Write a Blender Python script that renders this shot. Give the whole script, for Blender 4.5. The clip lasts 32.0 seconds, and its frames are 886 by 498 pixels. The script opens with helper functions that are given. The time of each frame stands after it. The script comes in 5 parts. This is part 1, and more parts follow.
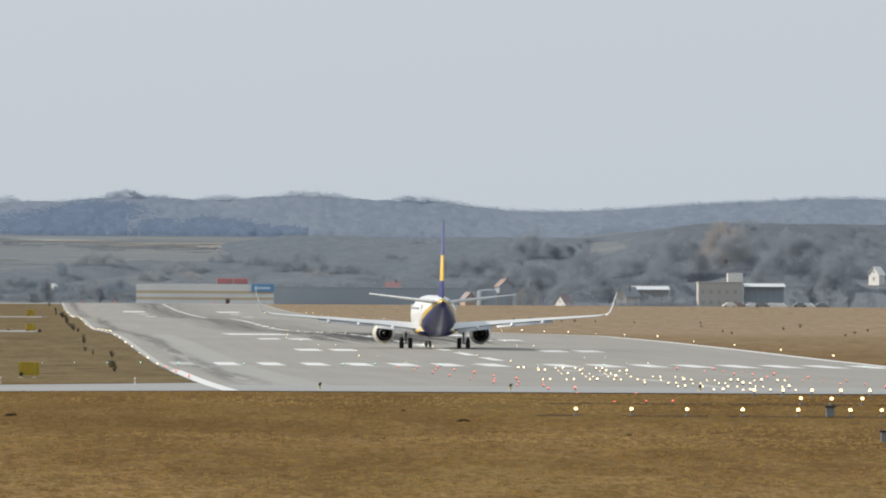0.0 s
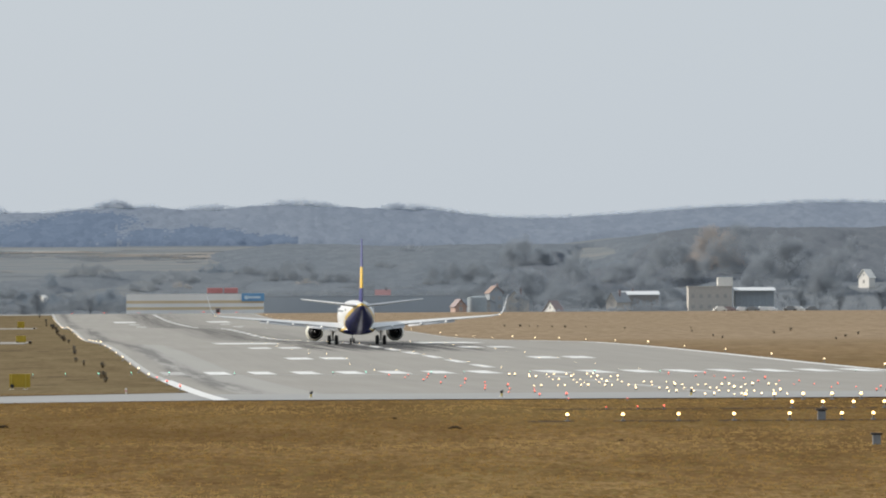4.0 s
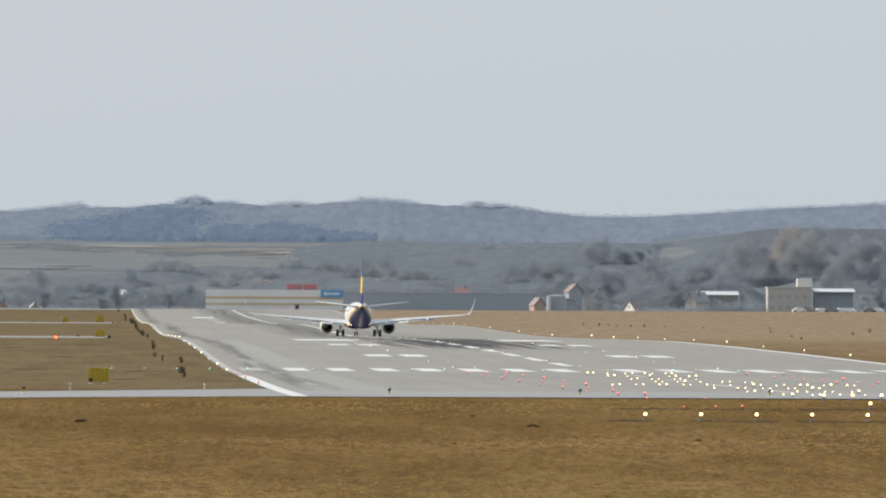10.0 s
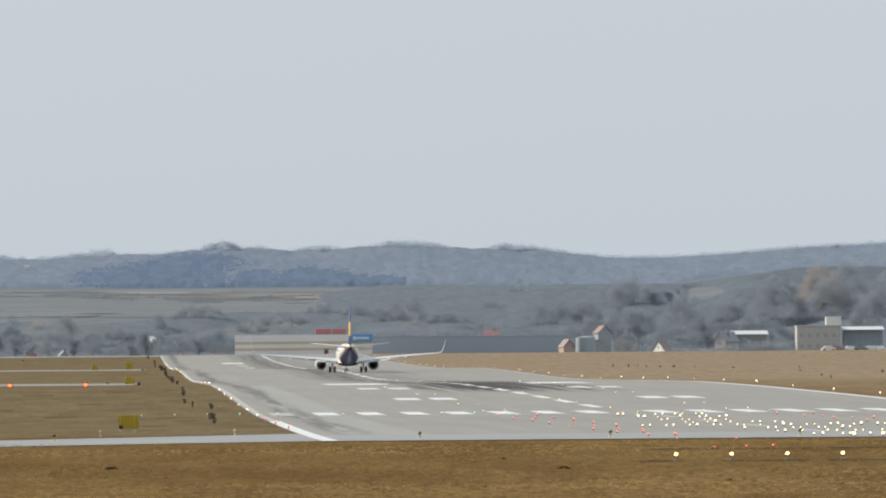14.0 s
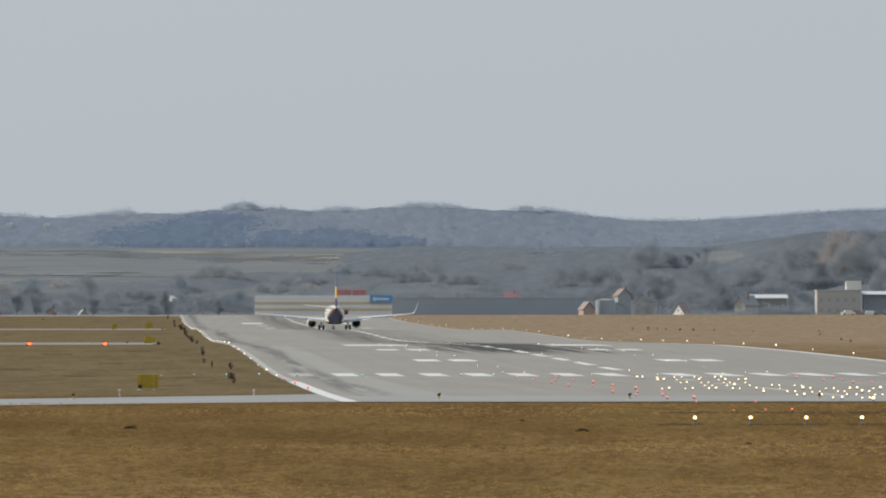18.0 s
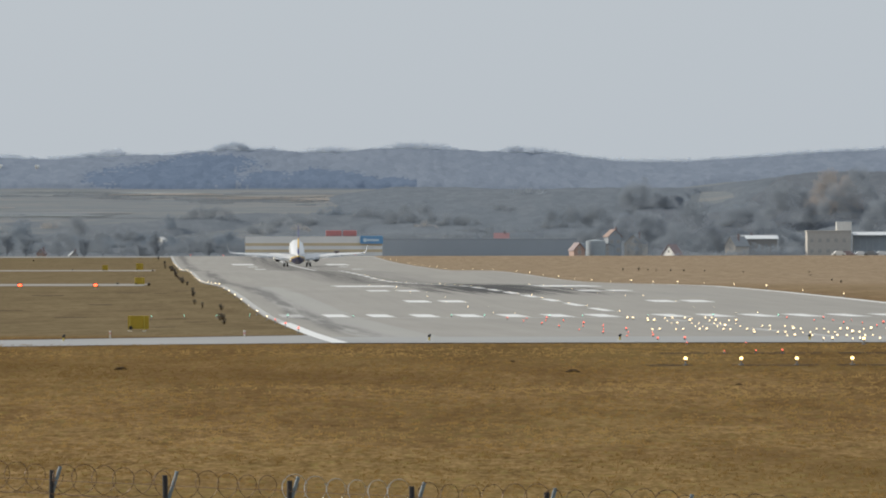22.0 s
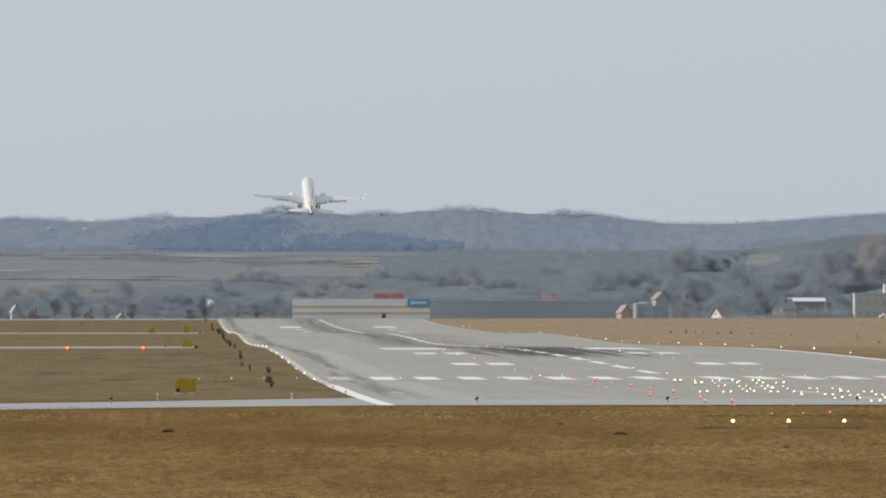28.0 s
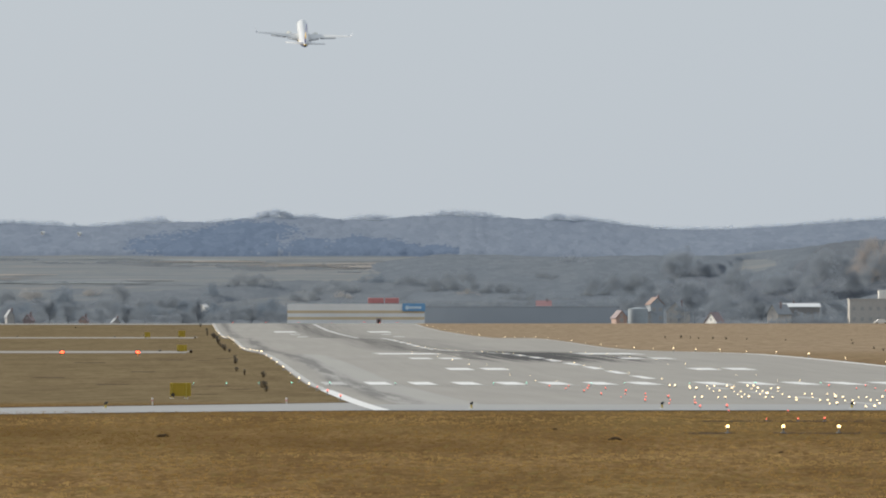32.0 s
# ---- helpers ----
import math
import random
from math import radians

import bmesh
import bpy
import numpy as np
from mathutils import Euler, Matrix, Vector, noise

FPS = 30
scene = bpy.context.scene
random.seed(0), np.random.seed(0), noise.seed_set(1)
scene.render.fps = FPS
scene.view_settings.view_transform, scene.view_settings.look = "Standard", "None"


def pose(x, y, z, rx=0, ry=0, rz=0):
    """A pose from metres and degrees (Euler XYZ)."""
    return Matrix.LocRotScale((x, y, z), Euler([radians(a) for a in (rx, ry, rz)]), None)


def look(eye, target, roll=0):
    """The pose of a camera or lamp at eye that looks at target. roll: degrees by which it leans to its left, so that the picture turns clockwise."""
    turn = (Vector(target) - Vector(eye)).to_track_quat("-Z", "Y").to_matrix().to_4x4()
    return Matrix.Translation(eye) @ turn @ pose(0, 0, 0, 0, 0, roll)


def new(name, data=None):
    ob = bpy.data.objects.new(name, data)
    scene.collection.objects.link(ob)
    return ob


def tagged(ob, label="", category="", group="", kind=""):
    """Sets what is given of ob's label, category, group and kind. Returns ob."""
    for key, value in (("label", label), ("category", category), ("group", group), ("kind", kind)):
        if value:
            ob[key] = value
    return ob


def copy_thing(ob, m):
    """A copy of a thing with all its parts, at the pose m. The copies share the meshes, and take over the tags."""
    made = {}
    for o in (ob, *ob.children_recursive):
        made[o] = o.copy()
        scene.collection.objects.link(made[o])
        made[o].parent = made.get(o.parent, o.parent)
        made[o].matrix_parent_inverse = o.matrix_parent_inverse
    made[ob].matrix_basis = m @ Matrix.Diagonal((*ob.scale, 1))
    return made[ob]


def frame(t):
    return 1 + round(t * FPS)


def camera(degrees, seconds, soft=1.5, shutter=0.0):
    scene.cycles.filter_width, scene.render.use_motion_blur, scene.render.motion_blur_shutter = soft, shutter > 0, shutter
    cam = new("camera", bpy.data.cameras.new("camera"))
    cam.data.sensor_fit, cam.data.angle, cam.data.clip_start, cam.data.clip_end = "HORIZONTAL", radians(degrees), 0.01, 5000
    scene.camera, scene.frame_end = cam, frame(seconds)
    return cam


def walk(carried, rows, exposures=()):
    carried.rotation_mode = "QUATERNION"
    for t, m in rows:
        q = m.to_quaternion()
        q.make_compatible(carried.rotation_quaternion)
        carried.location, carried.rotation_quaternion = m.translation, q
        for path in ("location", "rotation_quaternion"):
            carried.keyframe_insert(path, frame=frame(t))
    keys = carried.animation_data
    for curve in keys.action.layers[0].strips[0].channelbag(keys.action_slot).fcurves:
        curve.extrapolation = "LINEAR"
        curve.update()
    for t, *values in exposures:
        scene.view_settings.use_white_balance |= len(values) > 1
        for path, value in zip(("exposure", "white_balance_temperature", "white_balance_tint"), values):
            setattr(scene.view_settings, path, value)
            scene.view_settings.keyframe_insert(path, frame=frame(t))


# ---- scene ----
cam = camera(5.281, 32.0, soft=2.0)
EYE = (0.0, 0.0, 7.25)


def aim(yaw, rise, roll):
    """The pose of the hand-held camera: degrees to the right, degrees up, lean."""
    a, e = radians(yaw), radians(rise)
    return look(EYE, (EYE[0] + 100 * math.tan(a), EYE[1] + 100, EYE[2] + 100 * math.tan(e) / math.cos(a)), roll)


walk(cam, [(t, aim(yaw, rise, roll)) for t, yaw, rise, roll in (
    (0, 0.8992, 0.1664, 0.34), (0.5, 1.0186, 0.0392, 0.19), (1, 1.0633, 0.0683, -0.06), (1.5, 1.1134, 0.1379, 0.00),
    (2, 0.9894, 0.1449, -0.04), (2.5, 0.8105, 0.2573, -0.03), (4.5, 0.9800, 0.2008, -0.35), (5, 0.8454, 0.4292, -0.27),
    (5.5, 0.7166, 0.4604, 0.05), (6, 0.8178, 0.3184, 0.29), (6.5, 1.1376, 0.2596, 0.18), (7, 1.0438, 0.2410, 0.25),
    (7.5, 0.8921, 0.3496, 0.53), (8, 0.6765, 0.2948, 0.48), (8.5, 0.5463, 0.1730, 0.61), (9, 0.5447, 0.1613, 0.60),
    (9.5, 0.5699, 0.2536, 0.15), (10, 0.4857, 0.1972, 0.27), (10.5, 0.5001, 0.2689, 0.11), (11, 0.4565, -0.0962, 0.24),
    (11.5, 0.3646, -0.0458, 0.01), (12, 0.2840, 0.0242, -0.05), (12.5, 0.3836, 0.1027, -0.13), (13, 0.3498, 0.3130, -0.24),
    (13.5, 0.3159, 0.4501, -0.33), (14, 0.3175, 0.4540, -0.46), (14.5, 0.2389, 0.2147, -0.37), (16.5, 0.0412, 0.2495, -0.51),
    (17, 0.1350, 0.1183, -0.10), (17.5, 0.0771, 0.1683, 0.10), (18, 0.1948, 0.2251, -0.03), (18.5, 0.2672, 0.2304, 0.11),
    (19, 0.2343, 0.1158, 0.01), (19.5, 0.2592, 0.1254, 0.00), (20, 0.2729, 0.1721, -0.03), (20.5, 0.4469, 0.1378, -0.05),
    (21, 0.5187, -0.1454, 0.29), (21.5, 0.4135, -0.1328, 0.01), (22, 0.2518, -0.1268, -0.08), (22.5, 0.0788, -0.1109, 0.01),
    (23, 0.0781, -0.0924, -0.06), (23.5, 0.1033, 0.2605, 0.03), (24, 0.1246, 0.2913, 0.08), (24.5, 0.0962, 0.2125, 0.22),
    (25, 0.1226, 0.1957, 0.32), (25.5, 0.1242, 0.3522, 0.25), (27.5, 0.0636, 0.2563, 0.11), (28, -0.0302, 0.2466, -0.08),
    (28.5, -0.1139, 0.1539, -0.08), (29, -0.0605, 0.1340, 0.05), (29.5, -0.0024, 0.2023, 0.07), (30, -0.0577, 0.3668, 0.22),
    (30.5, -0.0423, 0.5120, 0.22), (31, -0.0336, 0.3879, 0.01), (31.5, 0.0559, 0.3146, 0.19), (32, -0.0000, 0.2764, 0.00),
)], exposures=[(0, 0.25), (14, 0.27), (16.5, -0.02), (19, 0.0), (20, -0.02), (21, -0.04), (21.8, 0.08), (23, 0.1), (24, 0.1), (32, 0.15)])

# ---------------------------------------------------------------- light
SUN_SIDE, SUN_UP = 58.0, 25.0   # degrees to the left of the view, degrees of height
world = bpy.data.worlds.new("hazy_sky")
scene.world = world
world.use_nodes = True
nt = world.node_tree
nt.nodes.clear()
w_out = nt.nodes.new("ShaderNodeOutputWorld")
w_bg = nt.nodes.new("ShaderNodeBackground")
w_sky = nt.nodes.new("ShaderNodeTexSky")
w_sky.sky_type, w_sky.sun_disc = "NISHITA", False
w_sky.sun_elevation, w_sky.sun_rotation = radians(SUN_UP), radians(-SUN_SIDE)
w_sky.air_density, w_sky.dust_density, w_sky.ozone_density = 1.0, 2.0, 1.5
w_dim = nt.nodes.new("ShaderNodeVectorMath")
w_dim.operation = "SCALE"
w_dim.inputs["Scale"].default_value = 0.08
w_veil = nt.nodes.new("ShaderNodeMix")          # thin high cloud over the whole sky
w_veil.data_type = "RGBA"
w_veil.inputs["Factor"].default_value = 0.88
w_veil.inputs["B"].default_value = (0.492, 0.545, 0.60, 1)
nt.links.new(w_sky.outputs["Color"], w_dim.inputs[0])
nt.links.new(w_dim.outputs[0], w_veil.inputs["A"])
nt.links.new(w_veil.outputs["Result"], w_bg.inputs["Color"])
nt.links.new(w_bg.outputs[0], w_out.inputs["Surface"])
w_bg.inputs["Strength"].default_value = 1.0

sun = new("sun", bpy.data.lights.new("sun", "SUN"))
sun.data.energy, sun.data.angle, sun.data.color = 3.6, radians(1.0), (1.0, 0.93, 0.82)
sa, se = radians(SUN_SIDE), radians(SUN_UP)
sun.matrix_world = look((-300 * math.sin(sa) * math.cos(se), 300 * math.cos(sa) * math.cos(se), 300 * math.sin(se)), (0, 0, 0))

# ---------------------------------------------------------------- materials


def shader(name, rough=0.8, metal=0.0):
    m = bpy.data.materials.new(name)
    m.use_nodes = True
    b = m.node_tree.nodes["Principled BSDF"]
    b.inputs["Roughness"].default_value, b.inputs["Metallic"].default_value = rough, metal
    return m, m.node_tree, b


def node(tree, kind, **values):
    n = tree.nodes.new(kind)
    for key, value in values.items():
        n.inputs[key].default_value = value
    return n


def coords(tree, scale=(1, 1, 1)):
    c = tree.nodes.new("ShaderNodeTexCoord")
    m = tree.nodes.new("ShaderNodeMapping")
    m.inputs["Scale"].default_value = scale
    tree.links.new(c.outputs["Object"], m.inputs["Vector"])
    return m.outputs["Vector"]


def noise_of(tree, vec, scale, detail=4, rough=0.55):
    n = node(tree, "ShaderNodeTexNoise", Scale=scale, Detail=detail, Roughness=rough)
    tree.links.new(vec, n.inputs["Vector"])
    return n.outputs["Fac"]


def ramp(tree, fac, stops):
    r = tree.nodes.new("ShaderNodeValToRGB")
    e = r.color_ramp.elements
    while len(e) < len(stops):
        e.new(0.5)
    for el, (p, c) in zip(e, stops):
        el.position, el.color = p, (*c, 1) if len(c) == 3 else c
    tree.links.new(fac, r.inputs["Fac"])
    return r.outputs["Color"]


def mixed(tree, fac, a, b, blend="MIX"):
    m = tree.nodes.new("ShaderNodeMix")
    m.data_type, m.blend_type = "RGBA", blend
    for value, key in ((fac, "Factor"), (a, "A"), (b, "B")):
        if isinstance(value, (int, float)):
            m.inputs[key].default_value = value
        elif isinstance(value, tuple):
            m.inputs[key].default_value = (*value, 1)
        else:
            tree.links.new(value, m.inputs[key])
    return m.outputs["Result"]


def maths(tree, op, a, b=0.0, c=None):
    m = tree.nodes.new("ShaderNodeMath")
    m.operation = op
    for i, value in enumerate((a, b, c)):
        if value is None:
            continue
        if isinstance(value, (int, float)):
            m.inputs[i].default_value = value
        else:
            tree.links.new(value, m.inputs[i])
    return m.outputs[0]


def bumped(tree, b, fac, strength, distance=0.05):
    n = node(tree, "ShaderNodeBump", Strength=strength, Distance=distance)
    tree.links.new(fac, n.inputs["Height"])
    tree.links.new(n.outputs["Normal"], b.inputs["Normal"])


def plain(name, colour, rough=0.6, metal=0.0, spread=0.15, scale=1.5, fine=14.0, bump=0.15):
    """Paint, metal, plaster and the like: one colour with broad stains, fine grain and a little relief."""
    m, t, b = shader(name, rough, metal)
    v = coords(t)
    big, small = noise_of(t, v, scale, 3), noise_of(t, v, fine, 4)
    lo, hi = tuple(c * (1 - spread) for c in colour), tuple(min(1, c * (1 + spread)) for c in colour)
    c = ramp(t, big, [(0.3, lo), (0.7, hi)])
    c = mixed(t, 0.35, c, ramp(t, small, [(0.3, lo), (0.7, hi)]))
    t.links.new(c, b.inputs["Base Color"])
    bumped(t, b, small, bump, 0.01)
    return m


def glowing(name, colour, strength):
    m, t, b = shader(name, 0.3)
    b.inputs["Base Color"].default_value = (*(0.2 * k for k in colour), 1)
    b.inputs["Emission Color"].default_value = (*colour, 1)
    b.inputs["Emission Strength"].default_value = strength
    return m


def grass_material():
    """Dry winter turf: straw, brown thatch and greener patches; darker left of the runway, paler on the far right,
    browner further out.
    """
    m, t, b = shader("dry_winter_grass", 0.95)
    b.inputs["Specular IOR Level"].default_value = 0.0
    v = coords(t)
    broad = noise_of(t, coords(t, (0.022, 0.010, 1)), 1.0, 5, 0.6)
    drift = noise_of(t, coords(t, (0.12, 0.022, 1)), 1.0, 4, 0.6)
    mid = noise_of(t, coords(t, (0.50, 0.09, 1)), 1.0, 6, 0.7)
    fine = noise_of(t, coords(t, (1.9, 0.36, 1)), 1.0, 5, 0.75)
    speck = noise_of(t, coords(t, (5.5, 0.75, 1)), 1.0, 4, 0.7)
    c = ramp(t, mid, [(0.36, (0.077, 0.046, 0.019)), (0.45, (0.174, 0.105, 0.042)), (0.55, (0.223, 0.138, 0.055)), (0.66, (0.319, 0.209, 0.101))])
    c = mixed(t, 0.5, c, ramp(t, fine, [(0.41, (0.068, 0.038, 0.015)), (0.5, (0.200, 0.122, 0.051)), (0.60, (0.384, 0.254, 0.125))]))
    c = mixed(t, 0.3, c, ramp(t, speck, [(0.41, (0.057, 0.033, 0.014)), (0.5, (0.200, 0.122, 0.051)), (0.60, (0.448, 0.309, 0.165))]))
    c = mixed(t, ramp(t, broad, [(0.42, (0, 0, 0)), (0.66, (0.45, 0.45, 0.45))]), c, (0.159, 0.124, 0.046))
    c = mixed(t, ramp(t, drift, [(0.38, (0.55, 0.55, 0.55)), (0.54, (0, 0, 0))]), c, (0.111, 0.064, 0.028))
    fleck = noise_of(t, coords(t, (2.6, 0.42, 1)), 1.0, 3, 0.6)
    meadow = t.nodes.new("ShaderNodeSeparateXYZ")
    t.links.new(v, meadow.inputs[0])
    # Tint by distance: darker brown further out, brighter straw close by.
    worn = maths(t, "MINIMUM", maths(t, "MAXIMUM", maths(t, "DIVIDE", maths(t, "ADD", meadow.outputs["Y"], -300.0), 130.0), 0.0), 1.0)
    near_turf = maths(t, "MINIMUM", maths(t, "MAXIMUM", maths(t, "DIVIDE", maths(t, "SUBTRACT", 330.0, meadow.outputs["Y"]), 110.0), 0.0), 1.0)
    c = mixed(t, maths(t, "MULTIPLY", worn, 0.28), c, (0.120, 0.072, 0.028))
    c = mixed(t, maths(t, "MULTIPLY", near_turf, 0.22), c, (0.300, 0.215, 0.085))
    c = mixed(t, maths(t, "MULTIPLY", ramp(t, fleck, [(0.56, (0, 0, 0)), (0.66, (1, 1, 1))]), 0.35), c, (0.230, 0.195, 0.060))
    c = mixed(t, maths(t, "MULTIPLY", ramp(t, fleck, [(0.30, (1, 1, 1)), (0.38, (0, 0, 0))]), 0.55), c, (0.060, 0.036, 0.015))
    sep = t.nodes.new("ShaderNodeSeparateXYZ")
    t.links.new(v, sep.inputs[0])
    side = maths(t, "ADD", sep.outputs["X"], maths(t, "MULTIPLY", sep.outputs["Y"], 0.02759))
    dist = maths(t, "MINIMUM", maths(t, "MAXIMUM", maths(t, "DIVIDE", maths(t, "ADD", sep.outputs["Y"], -560.0), 30.0), 0.0), 1.0)
    left = maths(t, "MULTIPLY", maths(t, "LESS_THAN", side, 30.0), dist)
    right = maths(t, "MULTIPLY", maths(t, "GREATER_THAN", side, 50.0), maths(t, "MINIMUM", maths(t, "MAXIMUM", maths(t, "DIVIDE", maths(t, "ADD", sep.outputs["Y"], -600.0), 900.0), 0.0), 1.0))
    c = mixed(t, maths(t, "MULTIPLY", left, 0.88), c, mixed(t, ramp(t, drift, [(0.36, (0.42, 0.42, 0.42)), (0.60, (0, 0, 0))]), mixed(t, 0.4, ramp(t, mid, [(0.38, (0.140, 0.109, 0.063)), (0.62, (0.240, 0.190, 0.116))]), ramp(t, fine, [(0.40, (0.126, 0.098, 0.056)), (0.60, (0.256, 0.202, 0.124))])), (0.122, 0.092, 0.056)))
    c = mixed(t, maths(t, "MULTIPLY", right, 0.7), c, ramp(t, mid, [(0.38, (0.262, 0.205, 0.146)), (0.62, (0.425, 0.335, 0.245))]))
    t.links.new(c, b.inputs["Base Color"])
    bumped(t, b, fine, 0.4, 0.06)
    return m


def field_material():
    """Terraced winter fields: long pale and dark strips across the slope; grey scrubland at its foot. Distance haze is
    mixed into the tones.
    """
    m, t, b = shader("far_fields", 0.95)
    b.inputs["Specular IOR Level"].default_value = 0.05
    v = coords(t)
    strips = noise_of(t, coords(t, (0.008, 0.075, 0.0)), 1.0, 5, 0.65)
    fine = noise_of(t, coords(t, (0.03, 0.16, 0.0)), 1.0, 4, 0.6)
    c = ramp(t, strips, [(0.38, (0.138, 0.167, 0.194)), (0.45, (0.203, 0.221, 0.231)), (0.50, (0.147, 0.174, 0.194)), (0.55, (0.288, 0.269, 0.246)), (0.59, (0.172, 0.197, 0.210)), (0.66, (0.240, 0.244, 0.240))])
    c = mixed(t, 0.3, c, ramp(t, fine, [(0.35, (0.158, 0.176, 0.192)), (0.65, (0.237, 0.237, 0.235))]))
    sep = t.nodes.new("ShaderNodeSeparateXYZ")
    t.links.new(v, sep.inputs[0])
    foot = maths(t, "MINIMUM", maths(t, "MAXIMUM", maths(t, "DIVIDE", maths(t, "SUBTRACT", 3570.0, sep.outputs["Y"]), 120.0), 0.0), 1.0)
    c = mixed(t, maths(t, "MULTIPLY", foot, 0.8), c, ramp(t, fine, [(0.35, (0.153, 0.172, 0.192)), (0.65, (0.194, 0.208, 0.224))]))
    t.links.new(c, b.inputs["Base Color"])
    return m


def bend_normals_up(t, b, body=0.12):
    """Bends the shading normals upwards, so masses of twigs shade flat and soft."""
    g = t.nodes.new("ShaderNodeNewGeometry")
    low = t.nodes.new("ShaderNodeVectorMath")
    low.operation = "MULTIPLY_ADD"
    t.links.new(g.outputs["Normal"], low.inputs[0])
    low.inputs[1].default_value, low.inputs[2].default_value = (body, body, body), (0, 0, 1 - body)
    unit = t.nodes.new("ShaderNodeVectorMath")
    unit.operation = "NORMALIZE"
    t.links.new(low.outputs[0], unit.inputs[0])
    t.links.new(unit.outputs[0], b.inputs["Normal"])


def woods_material(name, dark, light, warm):
    """Bare winter twigs: grey with violet and brown trees among them; bent normals even the light on both faces."""
    m, t, b = shader(name, 0.95)
    b.inputs["Specular IOR Level"].default_value = 0.0
    v = coords(t)
    big = noise_of(t, v, 0.02, 4, 0.6)
    c = ramp(t, big, [(0.36, dark), (0.52, light), (0.68, warm)])
    t.links.new(c, b.inputs["Base Color"])
    bend_normals_up(t, b)
    thin = t.nodes.new("ShaderNodeBsdfTranslucent")
    down = t.nodes.new("ShaderNodeCombineXYZ")
    down.inputs[2].default_value = -1.0
    t.links.new(down.outputs[0], thin.inputs["Normal"])
    t.links.new(c, thin.inputs["Color"])
    both = t.nodes.new("ShaderNodeAddShader")
    t.links.new(b.outputs[0], both.inputs[0])
    t.links.new(thin.outputs[0], both.inputs[1])
    t.links.new(both.outputs[0], t.nodes["Material Output"].inputs["Surface"])
    return m


def runway_material():
    """Worn grey asphalt: lanes of streaks along the runway, rubber at the touchdown zone, a paler strip along one side."""
    m, t, b = shader("worn_runway_asphalt", 0.85)
    b.inputs["Specular IOR Level"].default_value = 0.10
    tc = t.nodes.new("ShaderNodeTexCoord")
    sep = t.nodes.new("ShaderNodeSeparateXYZ")
    t.links.new(tc.outputs["Object"], sep.inputs[0])
    x, y = sep.outputs["X"], sep.outputs["Y"]
    streak = noise_of(t, coords(t, (0.55, 0.010, 1)), 1.0, 5, 0.65)
    patch = noise_of(t, coords(t, (0.05, 0.012, 1)), 1.0, 4, 0.6)
    grain = noise_of(t, coords(t), 2.5, 5, 0.7)
    c = ramp(t, streak, [(0.3, (0.280, 0.266, 0.240)), (0.7, (0.370, 0.350, 0.314))])
    c = mixed(t, 0.4, c, ramp(t, patch, [(0.35, (0.288, 0.274, 0.246)), (0.65, (0.360, 0.341, 0.306))]))
    c = mixed(t, 0.25, c, ramp(t, grain, [(0.3, (0.25, 0.240, 0.219)), (0.7, (0.39, 0.374, 0.344))]))
    # paler lane near the left edge
    lane = maths(t, "SUBTRACT", 1.0, maths(t, "ABSOLUTE", maths(t, "DIVIDE", maths(t, "ADD", x, 25.2), 2.6)))
    lane = maths(t, "MULTIPLY", maths(t, "MULTIPLY", lane, 2.5), ramp(t, patch, [(0.3, (0.5, 0.5, 0.5)), (0.6, (1, 1, 1))]))
    lane = maths(t, "MULTIPLY", lane, maths(t, "MINIMUM", maths(t, "MAXIMUM", maths(t, "DIVIDE", maths(t, "SUBTRACT", 1200.0, y), 250.0), 0.0), 1.0))
    lane = maths(t, "MINIMUM", maths(t, "MAXIMUM", lane, 0.0), 0.42)
    c = mixed(t, lane, c, (0.415, 0.412, 0.395))
    # thin dark seam beside it
    seam = maths(t, "SUBTRACT", 1.0, maths(t, "ABSOLUTE", maths(t, "DIVIDE", maths(t, "ADD", x, 26.9), 1.7)))
    seam = maths(t, "MINIMUM", maths(t, "MAXIMUM", maths(t, "MULTIPLY", maths(t, "MAXIMUM", seam, 0.0), maths(t, "MULTIPLY", maths(t, "SUBTRACT", streak, 0.40), 6.0)), 0.0), 0.65)
    c = mixed(t, seam, c, (0.105, 0.103, 0.100))
    # rubber
    across = maths(t, "SUBTRACT", 1.0, maths(t, "ABSOLUTE", maths(t, "DIVIDE", maths(t, "ADD", x, -2.4), 10.5)))
    rise = maths(t, "DIVIDE", maths(t, "ADD", y, -985.0), 110.0)
    fall = maths(t, "DIVIDE", maths(t, "SUBTRACT", 1480.0, y), 260.0)
    along = maths(t, "MINIMUM", maths(t, "MAXIMUM", maths(t, "MINIMUM", rise, fall), 0.0), 1.0)
    skid = noise_of(t, coords(t, (1.9, 0.006, 1)), 1.0, 4, 0.7)
    ragged = maths(t, "ADD", maths(t, "MULTIPLY", across, along), maths(t, "MULTIPLY", maths(t, "SUBTRACT", skid, 0.53), 4.5))
    rub = maths(t, "MULTIPLY", maths(t, "MULTIPLY", ragged, 4.0), maths(t, "MULTIPLY", along, maths(t, "GREATER_THAN", across, 0.0)))
    far = maths(t, "MULTIPLY", maths(t, "MAXIMUM", across, 0.0), maths(t, "MULTIPLY", maths(t, "MINIMUM", maths(t, "MAXIMUM", maths(t, "DIVIDE", maths(t, "ADD", y, -1300.0), 200.0), 0.0), 1.0), maths(t, "MULTIPLY", maths(t, "SUBTRACT", skid, 0.34), 1.3)))
    lanes = maths(t, "SUBTRACT", 1.0, maths(t, "ABSOLUTE", maths(t, "DIVIDE", maths(t, "ADD", x, 5.0), 7.0)))
